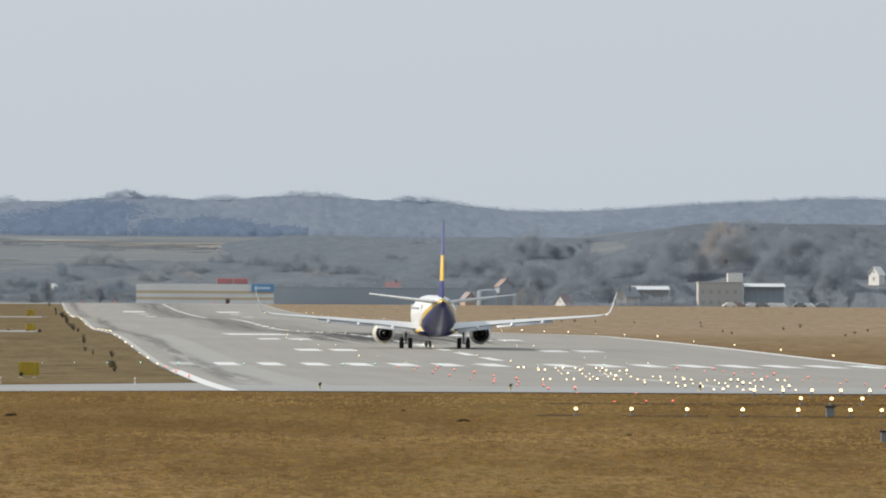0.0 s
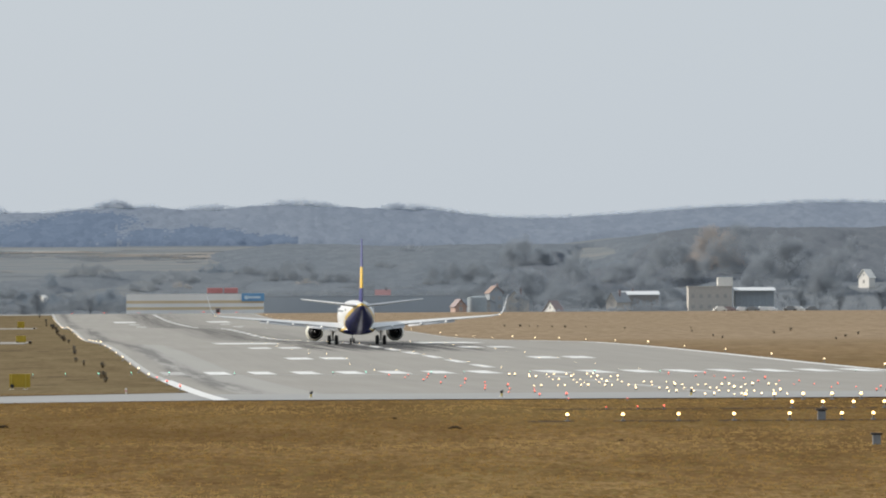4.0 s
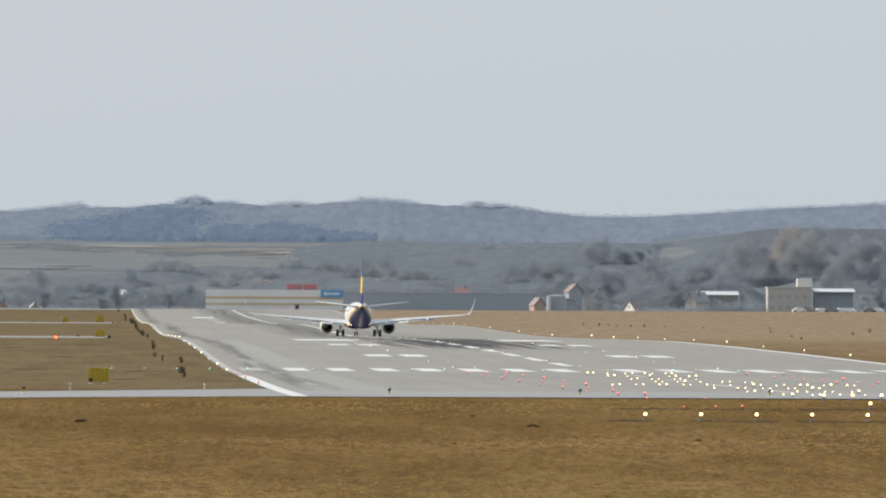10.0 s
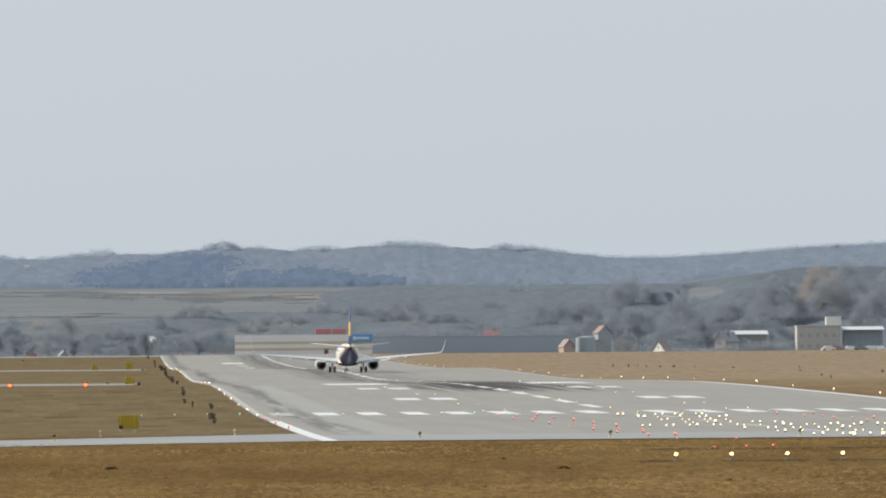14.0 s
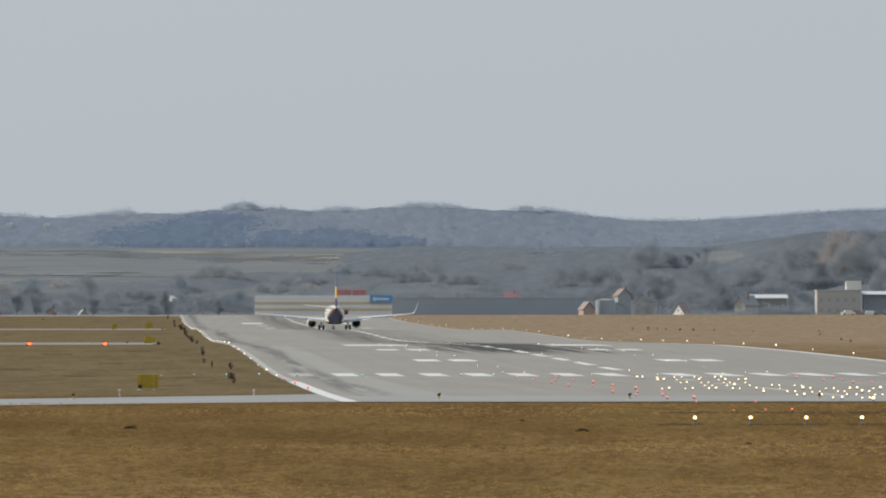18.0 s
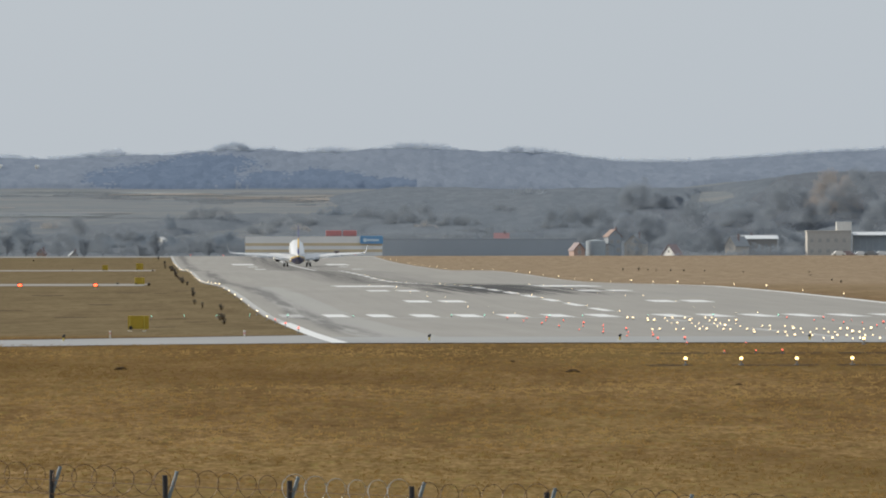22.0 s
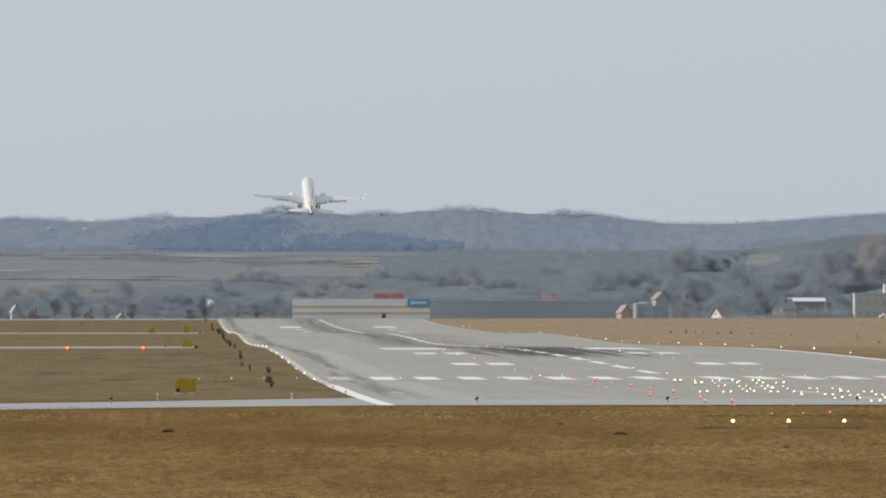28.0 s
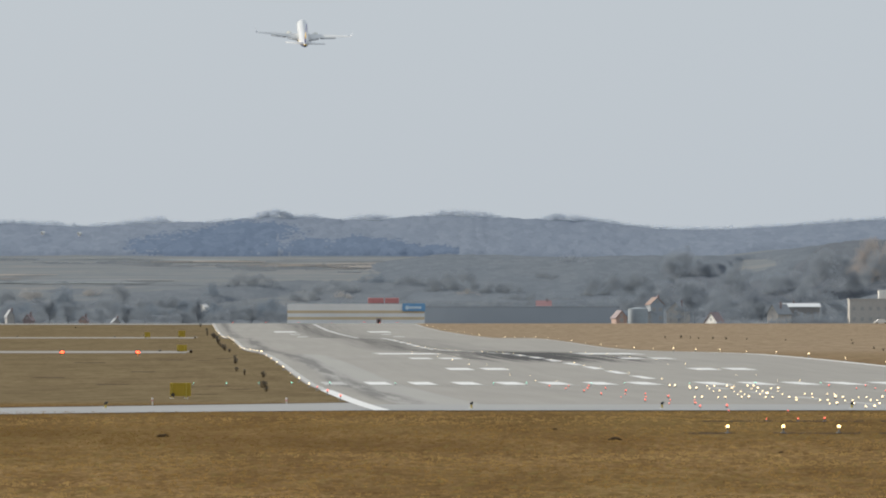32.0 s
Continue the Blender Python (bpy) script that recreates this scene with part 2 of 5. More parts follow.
    lanes = maths(t, "MULTIPLY", maths(t, "MAXIMUM", lanes, 0.0), maths(t, "MINIMUM", maths(t, "MAXIMUM", maths(t, "DIVIDE", maths(t, "ADD", y, -1150.0), 200.0), 0.0), 1.0))
    far = maths(t, "ADD", far, maths(t, "MULTIPLY", lanes, maths(t, "MULTIPLY", maths(t, "SUBTRACT", skid, 0.25), 1.9)))
    rub = maths(t, "MINIMUM", maths(t, "MAXIMUM", maths(t, "ADD", rub, far), 0.0), 0.90)
    c = mixed(t, rub, c, (0.040, 0.040, 0.042))
    t.links.new(c, b.inputs["Base Color"])
    return m


def livery_material():
    """White fuselage, navy lower tail with a yellow band above it."""
    m, t, b = shader("airliner_livery", 0.28)
    tc = t.nodes.new("ShaderNodeTexCoord")
    sep = t.nodes.new("ShaderNodeSeparateXYZ")
    t.links.new(tc.outputs["Object"], sep.inputs[0])
    k = maths(t, "ADD", maths(t, "MULTIPLY", maths(t, "ADD", sep.outputs["Y"], 6.0), 0.19), sep.outputs["Z"])
    r = t.nodes.new("ShaderNodeValToRGB")
    r.color_ramp.interpolation = "CONSTANT"
    e = r.color_ramp.elements
    e[0].position, e[0].color = 0.0, (0.018, 0.024, 0.135, 1)
    e[1].position, e[1].color = 0.5, (0.72, 0.47, 0.035, 1)
    e.new(0.54).color = (0.80, 0.80, 0.79, 1)
    t.links.new(maths(t, "MULTIPLY_ADD", maths(t, "SUBTRACT", k, 2.3), 0.1, 0.5), r.inputs["Fac"])
    dirt = noise_of(t, coords(t, (1.2, 0.25, 1.2)), 1.0, 4, 0.6)
    c = mixed(t, 0.22, r.outputs["Color"], ramp(t, dirt, [(0.3, (0.45, 0.44, 0.42)), (0.7, (1, 1, 1))]), "MULTIPLY")
    t.links.new(c, b.inputs["Base Color"])
    return m


def fin_material():
    m, t, b = shader("navy_fin_paint", 0.5)
    b.inputs["Specular IOR Level"].default_value = 0.25
    tc = t.nodes.new("ShaderNodeTexCoord")
    sep = t.nodes.new("ShaderNodeSeparateXYZ")
    t.links.new(tc.outputs["Object"], sep.inputs[0])
    band = maths(t, "LESS_THAN", maths(t, "ABSOLUTE", maths(t, "SUBTRACT", sep.outputs["Z"], 8.0)), 1.25)
    aft = maths(t, "LESS_THAN", maths(t, "ADD", sep.outputs["Y"], maths(t, "MULTIPLY", sep.outputs["Z"], 0.45)), -12.2)
    dirt = noise_of(t, coords(t, (1, 1, 1)), 1.5, 4)
    c = mixed(t, maths(t, "MULTIPLY", band, aft), ramp(t, dirt, [(0.3, (0.020, 0.026, 0.140)), (0.7, (0.028, 0.036, 0.19))]), (0.70, 0.44, 0.04))
    t.links.new(c, b.inputs["Base Color"])
    return m


def crown_material(name, dark, light, warm, body=0.3, loose=False):
    """Massed bare twigs: every tree a tone of its own, patches of kinds, paler and darker limbs within."""
    m, t, b = shader(name, 0.95)
    b.inputs["Specular IOR Level"].default_value = 0.0
    v = coords(t, (1.0, 0.35, 1.0))
    big, small = noise_of(t, v, 0.02, 4, 0.6), noise_of(t, coords(t), 0.55, 4, 0.65)
    g = t.nodes.new("ShaderNodeNewGeometry")
    c = ramp(t, big, [(0.36, dark), (0.52, light), (0.68, warm)])
    c = mixed(t, 0.45, c, ramp(t, g.outputs["Random Per Island"], [(0.0, tuple(k * 0.86 for k in dark)), (0.55, light), (1.0, tuple(k * 1.10 for k in warm))]))
    c = mixed(t, 0.35, c, ramp(t, small, [(0.32, tuple(k * 0.78 for k in dark)), (0.68, tuple(k * 1.12 for k in warm))]))
    cell = node(t, "ShaderNodeTexVoronoi", Scale=0.30)
    t.links.new(v, cell.inputs["Vector"])
    tree = t.nodes.new("ShaderNodeSeparateColor")
    t.links.new(cell.outputs["Color"], tree.inputs[0])
    c = mixed(t, 0.28, c, ramp(t, tree.outputs[0], [(0.0, tuple(k * 0.78 for k in dark)), (0.6, light), (1.0, tuple(k * 1.12 for k in warm))]))
    t.links.new(c, b.inputs["Base Color"])
    bend_normals_up(t, b, body)
    if loose:                                   # translucent layer with its normal turned down evens out the shading
        thin = t.nodes.new("ShaderNodeBsdfTranslucent")
        down = t.nodes.new("ShaderNodeCombineXYZ")
        down.inputs[2].default_value = -1.0
        t.links.new(down.outputs[0], thin.inputs["Normal"])
        t.links.new(c, thin.inputs["Color"])
        both = t.nodes.new("ShaderNodeAddShader")
        t.links.new(b.outputs[0], both.inputs[0])
        t.links.new(thin.outputs[0], both.inputs[1])
        t.links.new(both.outputs[0], t.nodes["Material Output"].inputs["Surface"])
    return m


GRASS, FIELD, RUNWAY = grass_material(), field_material(), runway_material()
# Far hill colours hold the haze of distance: lifted and turned blue-violet.
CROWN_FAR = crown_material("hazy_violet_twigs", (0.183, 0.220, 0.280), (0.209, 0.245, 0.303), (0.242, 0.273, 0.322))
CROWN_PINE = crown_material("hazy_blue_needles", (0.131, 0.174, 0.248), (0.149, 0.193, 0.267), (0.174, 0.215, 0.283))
# Slope woods and scrub: air haze painted in as pale blue-grey.
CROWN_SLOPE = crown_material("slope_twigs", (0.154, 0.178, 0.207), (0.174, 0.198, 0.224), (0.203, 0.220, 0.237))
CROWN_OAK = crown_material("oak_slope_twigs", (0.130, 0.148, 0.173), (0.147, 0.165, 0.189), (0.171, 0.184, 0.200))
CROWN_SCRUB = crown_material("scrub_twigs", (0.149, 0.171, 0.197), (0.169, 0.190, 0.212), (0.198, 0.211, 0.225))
# Ridge twigs: haze in the colour, raised further against their own shadow.
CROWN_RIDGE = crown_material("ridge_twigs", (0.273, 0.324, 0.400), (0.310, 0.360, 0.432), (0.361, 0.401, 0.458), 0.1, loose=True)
# Grove twigs: distance haze painted into the grey of every tone.
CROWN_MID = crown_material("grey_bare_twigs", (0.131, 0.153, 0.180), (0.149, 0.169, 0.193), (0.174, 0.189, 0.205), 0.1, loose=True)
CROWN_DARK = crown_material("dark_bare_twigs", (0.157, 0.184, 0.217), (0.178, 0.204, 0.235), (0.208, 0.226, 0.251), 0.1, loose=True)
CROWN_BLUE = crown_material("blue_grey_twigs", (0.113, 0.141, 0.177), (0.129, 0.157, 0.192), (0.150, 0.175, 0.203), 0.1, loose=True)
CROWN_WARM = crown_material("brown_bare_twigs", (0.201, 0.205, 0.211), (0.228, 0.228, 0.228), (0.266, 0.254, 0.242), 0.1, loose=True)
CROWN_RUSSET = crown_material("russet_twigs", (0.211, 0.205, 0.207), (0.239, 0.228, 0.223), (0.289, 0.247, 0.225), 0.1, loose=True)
# Field strip colours are greyed to carry the haze between.
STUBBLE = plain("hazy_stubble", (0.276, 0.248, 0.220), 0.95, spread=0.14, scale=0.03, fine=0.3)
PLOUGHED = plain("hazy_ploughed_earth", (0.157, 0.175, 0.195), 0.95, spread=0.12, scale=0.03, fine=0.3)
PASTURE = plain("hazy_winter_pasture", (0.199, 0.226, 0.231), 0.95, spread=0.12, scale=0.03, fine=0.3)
# Bark lightened and blued to look hazed like the twigs.
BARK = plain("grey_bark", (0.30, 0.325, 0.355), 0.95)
PAINT = plain("worn_white_line_paint", (0.74, 0.74, 0.72), 0.7, spread=0.12, scale=0.5, fine=6)
FADED = plain("faded_line_paint", (0.45, 0.44, 0.42), 0.7, spread=0.2, scale=0.5, fine=6)
TAXI_WORN = plain("weathered_taxiway_concrete", (0.275, 0.255, 0.225), 0.8, spread=0.15, scale=0.12, fine=1.5)
TAXI = plain("pale_taxiway_concrete", (0.305, 0.302, 0.292), 0.75, spread=0.12, scale=0.12, fine=1.5)
LIVERY, FIN = livery_material(), fin_material()
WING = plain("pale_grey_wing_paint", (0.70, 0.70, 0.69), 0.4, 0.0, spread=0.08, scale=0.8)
# White winglets greyed: shade on the left one is put into the colour.
WINGLET = plain("pale_blue_grey_winglet_paint", (0.50, 0.52, 0.55), 0.4, spread=0.06)
FLAP = plain("grey_flap_metal", (0.46, 0.47, 0.48), 0.45, 0.2, spread=0.08)
WHITE = plain("white_gloss_paint", (0.80, 0.80, 0.79), 0.3, spread=0.06)
NACELLE = plain("white_nacelle_paint", (0.66, 0.64, 0.54), 0.3, spread=0.06)
DARK = plain("sooty_exhaust_metal", (0.030, 0.030, 0.033), 0.55, 0.6)
STEEL = plain("gear_steel", (0.33, 0.34, 0.35), 0.4, 0.7)
TYRE = plain("black_tyre_rubber", (0.022, 0.022, 0.023), 0.85)
GREY = plain("grey_painted_steel", (0.24, 0.25, 0.26), 0.6)
BLACK = plain("black_painted_metal", (0.022, 0.022, 0.024), 0.6)
OLIVE = plain("olive_yellow_sign_back", (0.46, 0.315, 0.020), 0.6, spread=0.18)
YELLOW = plain("yellow_post_paint", (0.55, 0.42, 0.06), 0.55)
SOIL = plain("dark_bare_soil", (0.060, 0.038, 0.020), 0.95, spread=0.3, scale=2)
SOIL.node_tree.nodes["Principled BSDF"].inputs["Specular IOR Level"].default_value = 0.05
BLADE = woods_material("straw_blades", (0.110, 0.068, 0.023), (0.193, 0.121, 0.042), (0.275, 0.187, 0.077))
WIRE = plain("rusty_razor_wire", (0.17, 0.105, 0.06), 0.5, 0.4, spread=0.3, scale=3)
GALV = plain("galvanised_wire", (0.55, 0.56, 0.56), 0.3, 0.85)
ARM = plain("blue_grey_fence_arm", (0.17, 0.22, 0.25), 0.6)
CLAD = plain("pale_grey_cladding", (0.88, 0.87, 0.84), 0.6, spread=0.06, scale=0.15, fine=2)
# Ochre and sign blue are paled: haze over the store put into colour.
OCHRE = plain("ochre_cladding_band", (0.70, 0.565, 0.36), 0.6, spread=0.08, scale=0.15)
SIGN_BLUE = plain("blue_sign_panel", (0.15, 0.36, 0.62), 0.45, spread=0.08)
SIGN_PALE = plain("pale_blue_sign_mark", (0.62, 0.76, 0.86), 0.5)
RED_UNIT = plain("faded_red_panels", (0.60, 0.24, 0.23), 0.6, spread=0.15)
# Shed, orange render, red and orange roofs: desaturated in place of haze.
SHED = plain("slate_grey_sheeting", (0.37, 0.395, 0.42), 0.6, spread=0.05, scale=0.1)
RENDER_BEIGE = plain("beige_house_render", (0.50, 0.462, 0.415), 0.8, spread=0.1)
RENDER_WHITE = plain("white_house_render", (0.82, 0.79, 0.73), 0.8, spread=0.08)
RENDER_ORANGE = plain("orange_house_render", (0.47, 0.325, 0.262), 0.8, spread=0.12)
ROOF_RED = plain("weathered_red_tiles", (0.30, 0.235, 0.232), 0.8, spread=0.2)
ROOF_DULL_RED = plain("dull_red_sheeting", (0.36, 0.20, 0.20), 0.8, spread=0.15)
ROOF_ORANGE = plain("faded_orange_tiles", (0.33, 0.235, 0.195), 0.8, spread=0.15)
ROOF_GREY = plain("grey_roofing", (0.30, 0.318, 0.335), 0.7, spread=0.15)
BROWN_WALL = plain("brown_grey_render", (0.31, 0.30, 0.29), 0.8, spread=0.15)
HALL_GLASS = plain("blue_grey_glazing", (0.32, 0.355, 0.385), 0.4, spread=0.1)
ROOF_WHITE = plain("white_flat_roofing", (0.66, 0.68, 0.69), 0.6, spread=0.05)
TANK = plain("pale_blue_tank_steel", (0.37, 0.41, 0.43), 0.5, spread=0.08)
# House glass lifted from dark, as haze would lift it.
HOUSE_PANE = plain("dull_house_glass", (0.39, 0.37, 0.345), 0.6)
# Cabin glass made pale: the haze over the windows is in its colour.
CABIN_PANE = plain("pale_cabin_glass", (0.42, 0.44, 0.46), 0.2)
PANE = plain("dark_window_glass", (0.10, 0.115, 0.13), 0.15)
LAMP_WHITE = glowing("white_runway_lamp", (1.0, 0.66, 0.27), 5.0)
LAMP_SOFT = glowing("small_white_runway_lamp", (1.0, 0.78, 0.46), 3.4)
LAMP_RED = glowing("red_runway_lamp", (1.0, 0.16, 0.10), 2.2)
LAMP_GREEN = glowing("green_runway_lamp", (0.35, 1.0, 0.75), 2.4)
LAMP_AMBER = glowing("amber_guard_lamp", (1.0, 0.12, 0.045), 4.0)

# ---------------------------------------------------------------- plan
PROFILE = ((-400, -2), (0, -1), (200, 0.0), (350, 0.55), (400, 0.72), (440, 0.92), (467, 1.15), (490, 1.22), (510, 1.14), (540, 0.95), (600, 0.66), (700, 0.3), (780, 0.03), (860, 0.04), (950, 0.12), (1050, 0.16), (1110, 0.12), (1180, 0.03),
           (1248, -0.25), (1436, -1.08), (1525, -1.40), (1600, -1.48), (1660, -1.42), (1750, -1.29), (1850, -1.27), (1920, -1.38), (2030, -1.82), (2146, -2.40), (2260, -2.54), (2425, -2.54), (2608, -2.38),
           (2750, -1.95), (2880, -1.3), (2940, -1.3), (3050, -3.5), (3200, -5.0))
STEP = 15.0
STATIONS = [-400 + STEP * i for i in range(241)]          # to 3200 m
LEVELS = np.interp(STATIONS, [p[0] for p in PROFILE], [p[1] for p in PROFILE])
LEVELS = np.convolve(np.pad(LEVELS, 1, mode="edge"), (0.25, 0.5, 0.25), mode="valid")


def level(y):
    """Height of the airfield's ground at the distance y."""
    return float(np.interp(y, STATIONS, LEVELS))


AXIS = Matrix.Translation((40.65, 0, 0)) @ pose(0, 0, 0, 0, 0, math.degrees(math.atan(0.02759)))


def on_runway(across, along, up=0.0):
    """A place by metres to the right of the runway's centreline and metres along it."""
    p = AXIS @ Vector((across, along, 0))
    return Vector((p.x, p.y, level(along) + up))


def ease(a, b, x):
    k = min(1.0, max(0.0, (x - a) / (b - a)))
    return k * k * (3 - 2 * k)


# the treetops of the ridge, west and east
RIDGE_WEST = ((-288, 40.0), (-208, 43.1), (-195, 43.4), (-181, 42.3), (-169, 41.0), (-155, 42.3), (-145, 43.7), (-133, 45.3), (-127, 43.1), (-118, 42.3), (-102, 43.7), (-90, 45.0), (-87, 46.9), (-81, 47.7), (-78, 49.0), (-74, 47.9), (-71, 46.1), (-64, 45.5), (-60, 46.1), (-56, 45.0), (-52, 42.6), (-49, 44.2), (-38, 45.8), (-32, 46.1))
RIDGE_EAST = ((-22, 45.0), (-10, 45.8), (-5, 47.1), (0, 48.2), (12, 47.7), (20, 46.9), (28, 45.3), (34, 43.4), (44, 43.4), (49, 45.8), (53, 46.3), (63, 45.5), (73, 44.3), (84, 42.4), (97, 40.7), (111, 40.1), (137, 40.1), (158, 41.4), (177, 42.8), (190, 44.1), (208, 44.9), (235, 46.3), (261, 47.4), (286, 46.3), (313, 45.3))


def skyline(x):
    both = RIDGE_WEST + RIDGE_EAST
    return float(np.interp(x, [r[0] for r in both], [r[1] for r in both]))


def ground_height(x, y):
    if y <= 3200:
        return level(y)
    right = ease(-40, 70, x)
    left_z = np.interp(y, (3200, 3400, 3500, 3560, 3800, 4440), (-5, 1, 3.75, 10.4, 22.2, 24.0))
    right_z = np.interp(y, (3200, 3300, 3500, 3620, 3660, 3700, 4440), (-5, -2.5, 4.0, 14.7, 18.4, 20.3, 22.6))
    high_z = np.interp(y, (3200, 3300, 3500, 3600, 3640, 4440), (-5, -2.0, 8.0, 24.0, 25.0, 28.4))
    east = ease(105, 165, x)
    low = left_z * (1 - right) + (right_z * (1 - east) + high_z * east) * right
    top = 0.25 * (skyline(x - 18) + skyline(x - 6) + skyline(x + 6) + skyline(x + 18)) - 3.6
    if y > 4440:
        low = low + (top - low) * min(1.0, (y - 4440) / 75.0) ** 0.9
    return float(low + 0.8 * noise.noise((x * 0.012, y * 0.012, 0)) * ease(3300, 3500, y))


# ---------------------------------------------------------------- helpers for meshes


def part(name, bm, material, parent=None, label="", at=None, smooth=False):
    """Links a bmesh as one mesh object, under a thing or part where one is given."""
    me = bpy.data.meshes.new(name)
    bm.to_mesh(me)
    bm.free()
    me.materials.append(material)
    if smooth:
        me.polygons.foreach_set("use_smooth", [True] * len(me.polygons))
    ob = new(name, me)
    if parent:
        ob.parent = parent
    if at:
        ob.location = at
    if label:
        ob["label"] = label
    return ob


def again(ob, at, parent=None, turn=None):
    """Another object on the same mesh."""
    o = new(ob.name.split(".")[0], ob.data)
    o.parent = parent or ob.parent
    o.location = at
    if turn:
        o.rotation_euler = turn
    if "label" in ob:
        o["label"] = ob["label"]
    return o


def thing(name, label, category, at=(0, 0, 0), group="", turn=0.0):
    ob = new(name)
    ob.empty_display_size = 0.3
    ob.matrix_basis = pose(*at, 0, 0, turn)
    return tagged(ob, label, category, group)


def structure(ob, label="", category="", kind="structure"):
    return tagged(ob, label, category, kind=kind)


def box(bm, lo, hi, bevel=0.0):
    r = bmesh.ops.create_cube(bm, size=1)
    size = [b - a for a, b in zip(lo, hi)]
    mid = [(b + a) / 2 for a, b in zip(lo, hi)]
    bmesh.ops.scale(bm, vec=size, verts=r["verts"])
    bmesh.ops.translate(bm, vec=mid, verts=r["verts"])
    if bevel:
        edges = list({e for v in r["verts"] for e in v.link_edges})
        bmesh.ops.bevel(bm, geom=edges, offset=bevel, segments=2, affect="EDGES", profile=0.5)
    return bm


def boxed(lo, hi, bevel=0.0):
    return box(bmesh.new(), lo, hi, bevel)


def tube(bm, a, b, ra, rb=None, sides=12):
    a, b = Vector(a), Vector(b)
    d = b - a
    m = Matrix.Translation((a + b) / 2) @ d.to_track_quat("Z", "Y").to_matrix().to_4x4()
    bmesh.ops.create_cone(bm, cap_ends=True, segments=sides, radius1=ra, radius2=ra if rb is None else rb, depth=d.length, matrix=m)
    return bm


def tubed(a, b, ra, rb=None, sides=12):
    return tube(bmesh.new(), a, b, ra, rb, sides)


def loft(bm, rings, closed=True, cap=True):
    """Skins a row of loops of equally many points."""
    loops = [[bm.verts.new(p) for p in ring] for ring in rings]
    n = len(loops[0])
    for one, two in zip(loops, loops[1:]):
        for i in range(n if closed else n - 1):
            j = (i + 1) % n
            bm.faces.new((one[i], one[j], two[j], two[i]))
    if cap:
        bm.faces.new(list(reversed(loops[0])))
        bm.faces.new(loops[-1])
    bmesh.ops.recalc_face_normals(bm, faces=bm.faces)
    return bm


def spun(profile, sides=32, axis="Y", closed_profile=False):
    """A body of revolution about Y from (radius, y) pairs."""
    bm = bmesh.new()
    rings = [[(r * math.cos(2 * math.pi * i / sides), y, r * math.sin(2 * math.pi * i / sides)) for i in range(sides)] for r, y in profile]
    return loft(bm, rings, cap=False)


def strip(across0, across1, along0, along1, up, slant=0.0):
    """A flat band laid on the runway between two distances, following its rise and fall; in the runway's own axes."""
    bm = bmesh.new()
    cuts = sorted({along0, along1, *[s for s in STATIONS if along0 < s < along1]})
    rows = [(bm.verts.new((across0, s, level(s) + up)), bm.verts.new((across1, s, level(s) + up))) for s in cuts]
    for (a, b), (c, d) in zip(rows, rows[1:]):
        bm.faces.new((a, b, d, c))
    return bm


def from_arrays(name, verts, faces, material):
    me = bpy.data.meshes.new(name)
    me.from_pydata(verts, [], faces)
    me.materials.append(material)
    return new(name, me)

# ---------------------------------------------------------------- ground
def build_ground():
    ys = list(STATIONS) + [3200 + 20 * i for i in range(1, 62)] + [4440 + 5 * i for i in range(1, 20)] + [4560, 4900, 6000]
    xs = [-5000, -2000, -900, -500, -350] + [-270 + 15 * i for i in range(41)] + [420, 600, 1000, 2000, 5000]
    verts = [(x, y, ground_height(x, y)) for y in ys for x in xs]
    n = len(xs)
    faces = [(j * n + i, j * n + i + 1, (j + 1) * n + i + 1, (j + 1) * n + i) for j in range(len(ys) - 1) for i in range(n - 1)]
    ob = from_arrays("ground", verts, faces, GRASS)
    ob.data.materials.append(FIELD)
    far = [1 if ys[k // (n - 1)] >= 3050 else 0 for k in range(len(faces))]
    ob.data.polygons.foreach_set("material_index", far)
    ob.data.polygons.foreach_set("use_smooth", [True] * len(faces))
    structure(ob, "brown dry winter grass around the runway, fields beyond", "ground")


build_ground()
runway = part("runway", strip(-30.3, 30.6, 508, 2925, 0.04), RUNWAY)
runway.matrix_basis = AXIS
structure(runway, "worn grey asphalt runway with white markings and black rubber streaks", "runway")


def marking(name, a0, a1, s0, s1, paint=PAINT, label=""):
    return part(name, strip(a0, a1, s0, s1, 0.052), paint, runway, label)


def build_markings():
    for side in (-1, 1):
        for k in range(8):
            a = side * (2.8 + 3.6 * k)
            worn = k == 7 and side < 0
            marking("threshold_stripe", a - 0.9, a + 0.9, 766, 796, FADED if worn else PAINT, "white painted threshold bar")
        for s in (916, 1066):
            for a in (10.1, 13.5):
                marking("touchdown_stripe", side * a - 1.15, side * a + 1.15, s, s + 22.5, PAINT, "white touchdown zone bar")
        marking("aiming_bar", side * 12.4 - 3.7, side * 12.4 + 3.7, 1166, 1220, PAINT, "broad white aiming bar")
        marking("aiming_bar", side * 12.4 - 2.8, side * 12.4 + 2.8, 2505, 2560, PAINT, "broad white aiming bar")
        for s in (1970, 2110, 2250, 2390):
            marking("touchdown_stripe", side * 11.4 - 1.2, side * 11.4 + 1.2, s, s + 22.5, PAINT, "white touchdown zone bar")
        fresh = 700 if side < 0 else 1330
        mid = -29.85 if side < 0 else 30.0
        marking("edge_line", mid - 0.45, mid + 0.45, 509, fresh, PAINT, "bright white runway edge line")
        marking("edge_line", mid - 0.28, mid + 0.28, fresh, 2920, FADED, "worn pale runway edge line")
    marking("threshold_line", -29.4, 29.4, 757, 759, FADED, "faint white line across the threshold")
    s = 826.0
    while s < 2850:
        marking("centreline_dash", -0.5, 0.5, s, s + 30, PAINT, "white centreline dash")
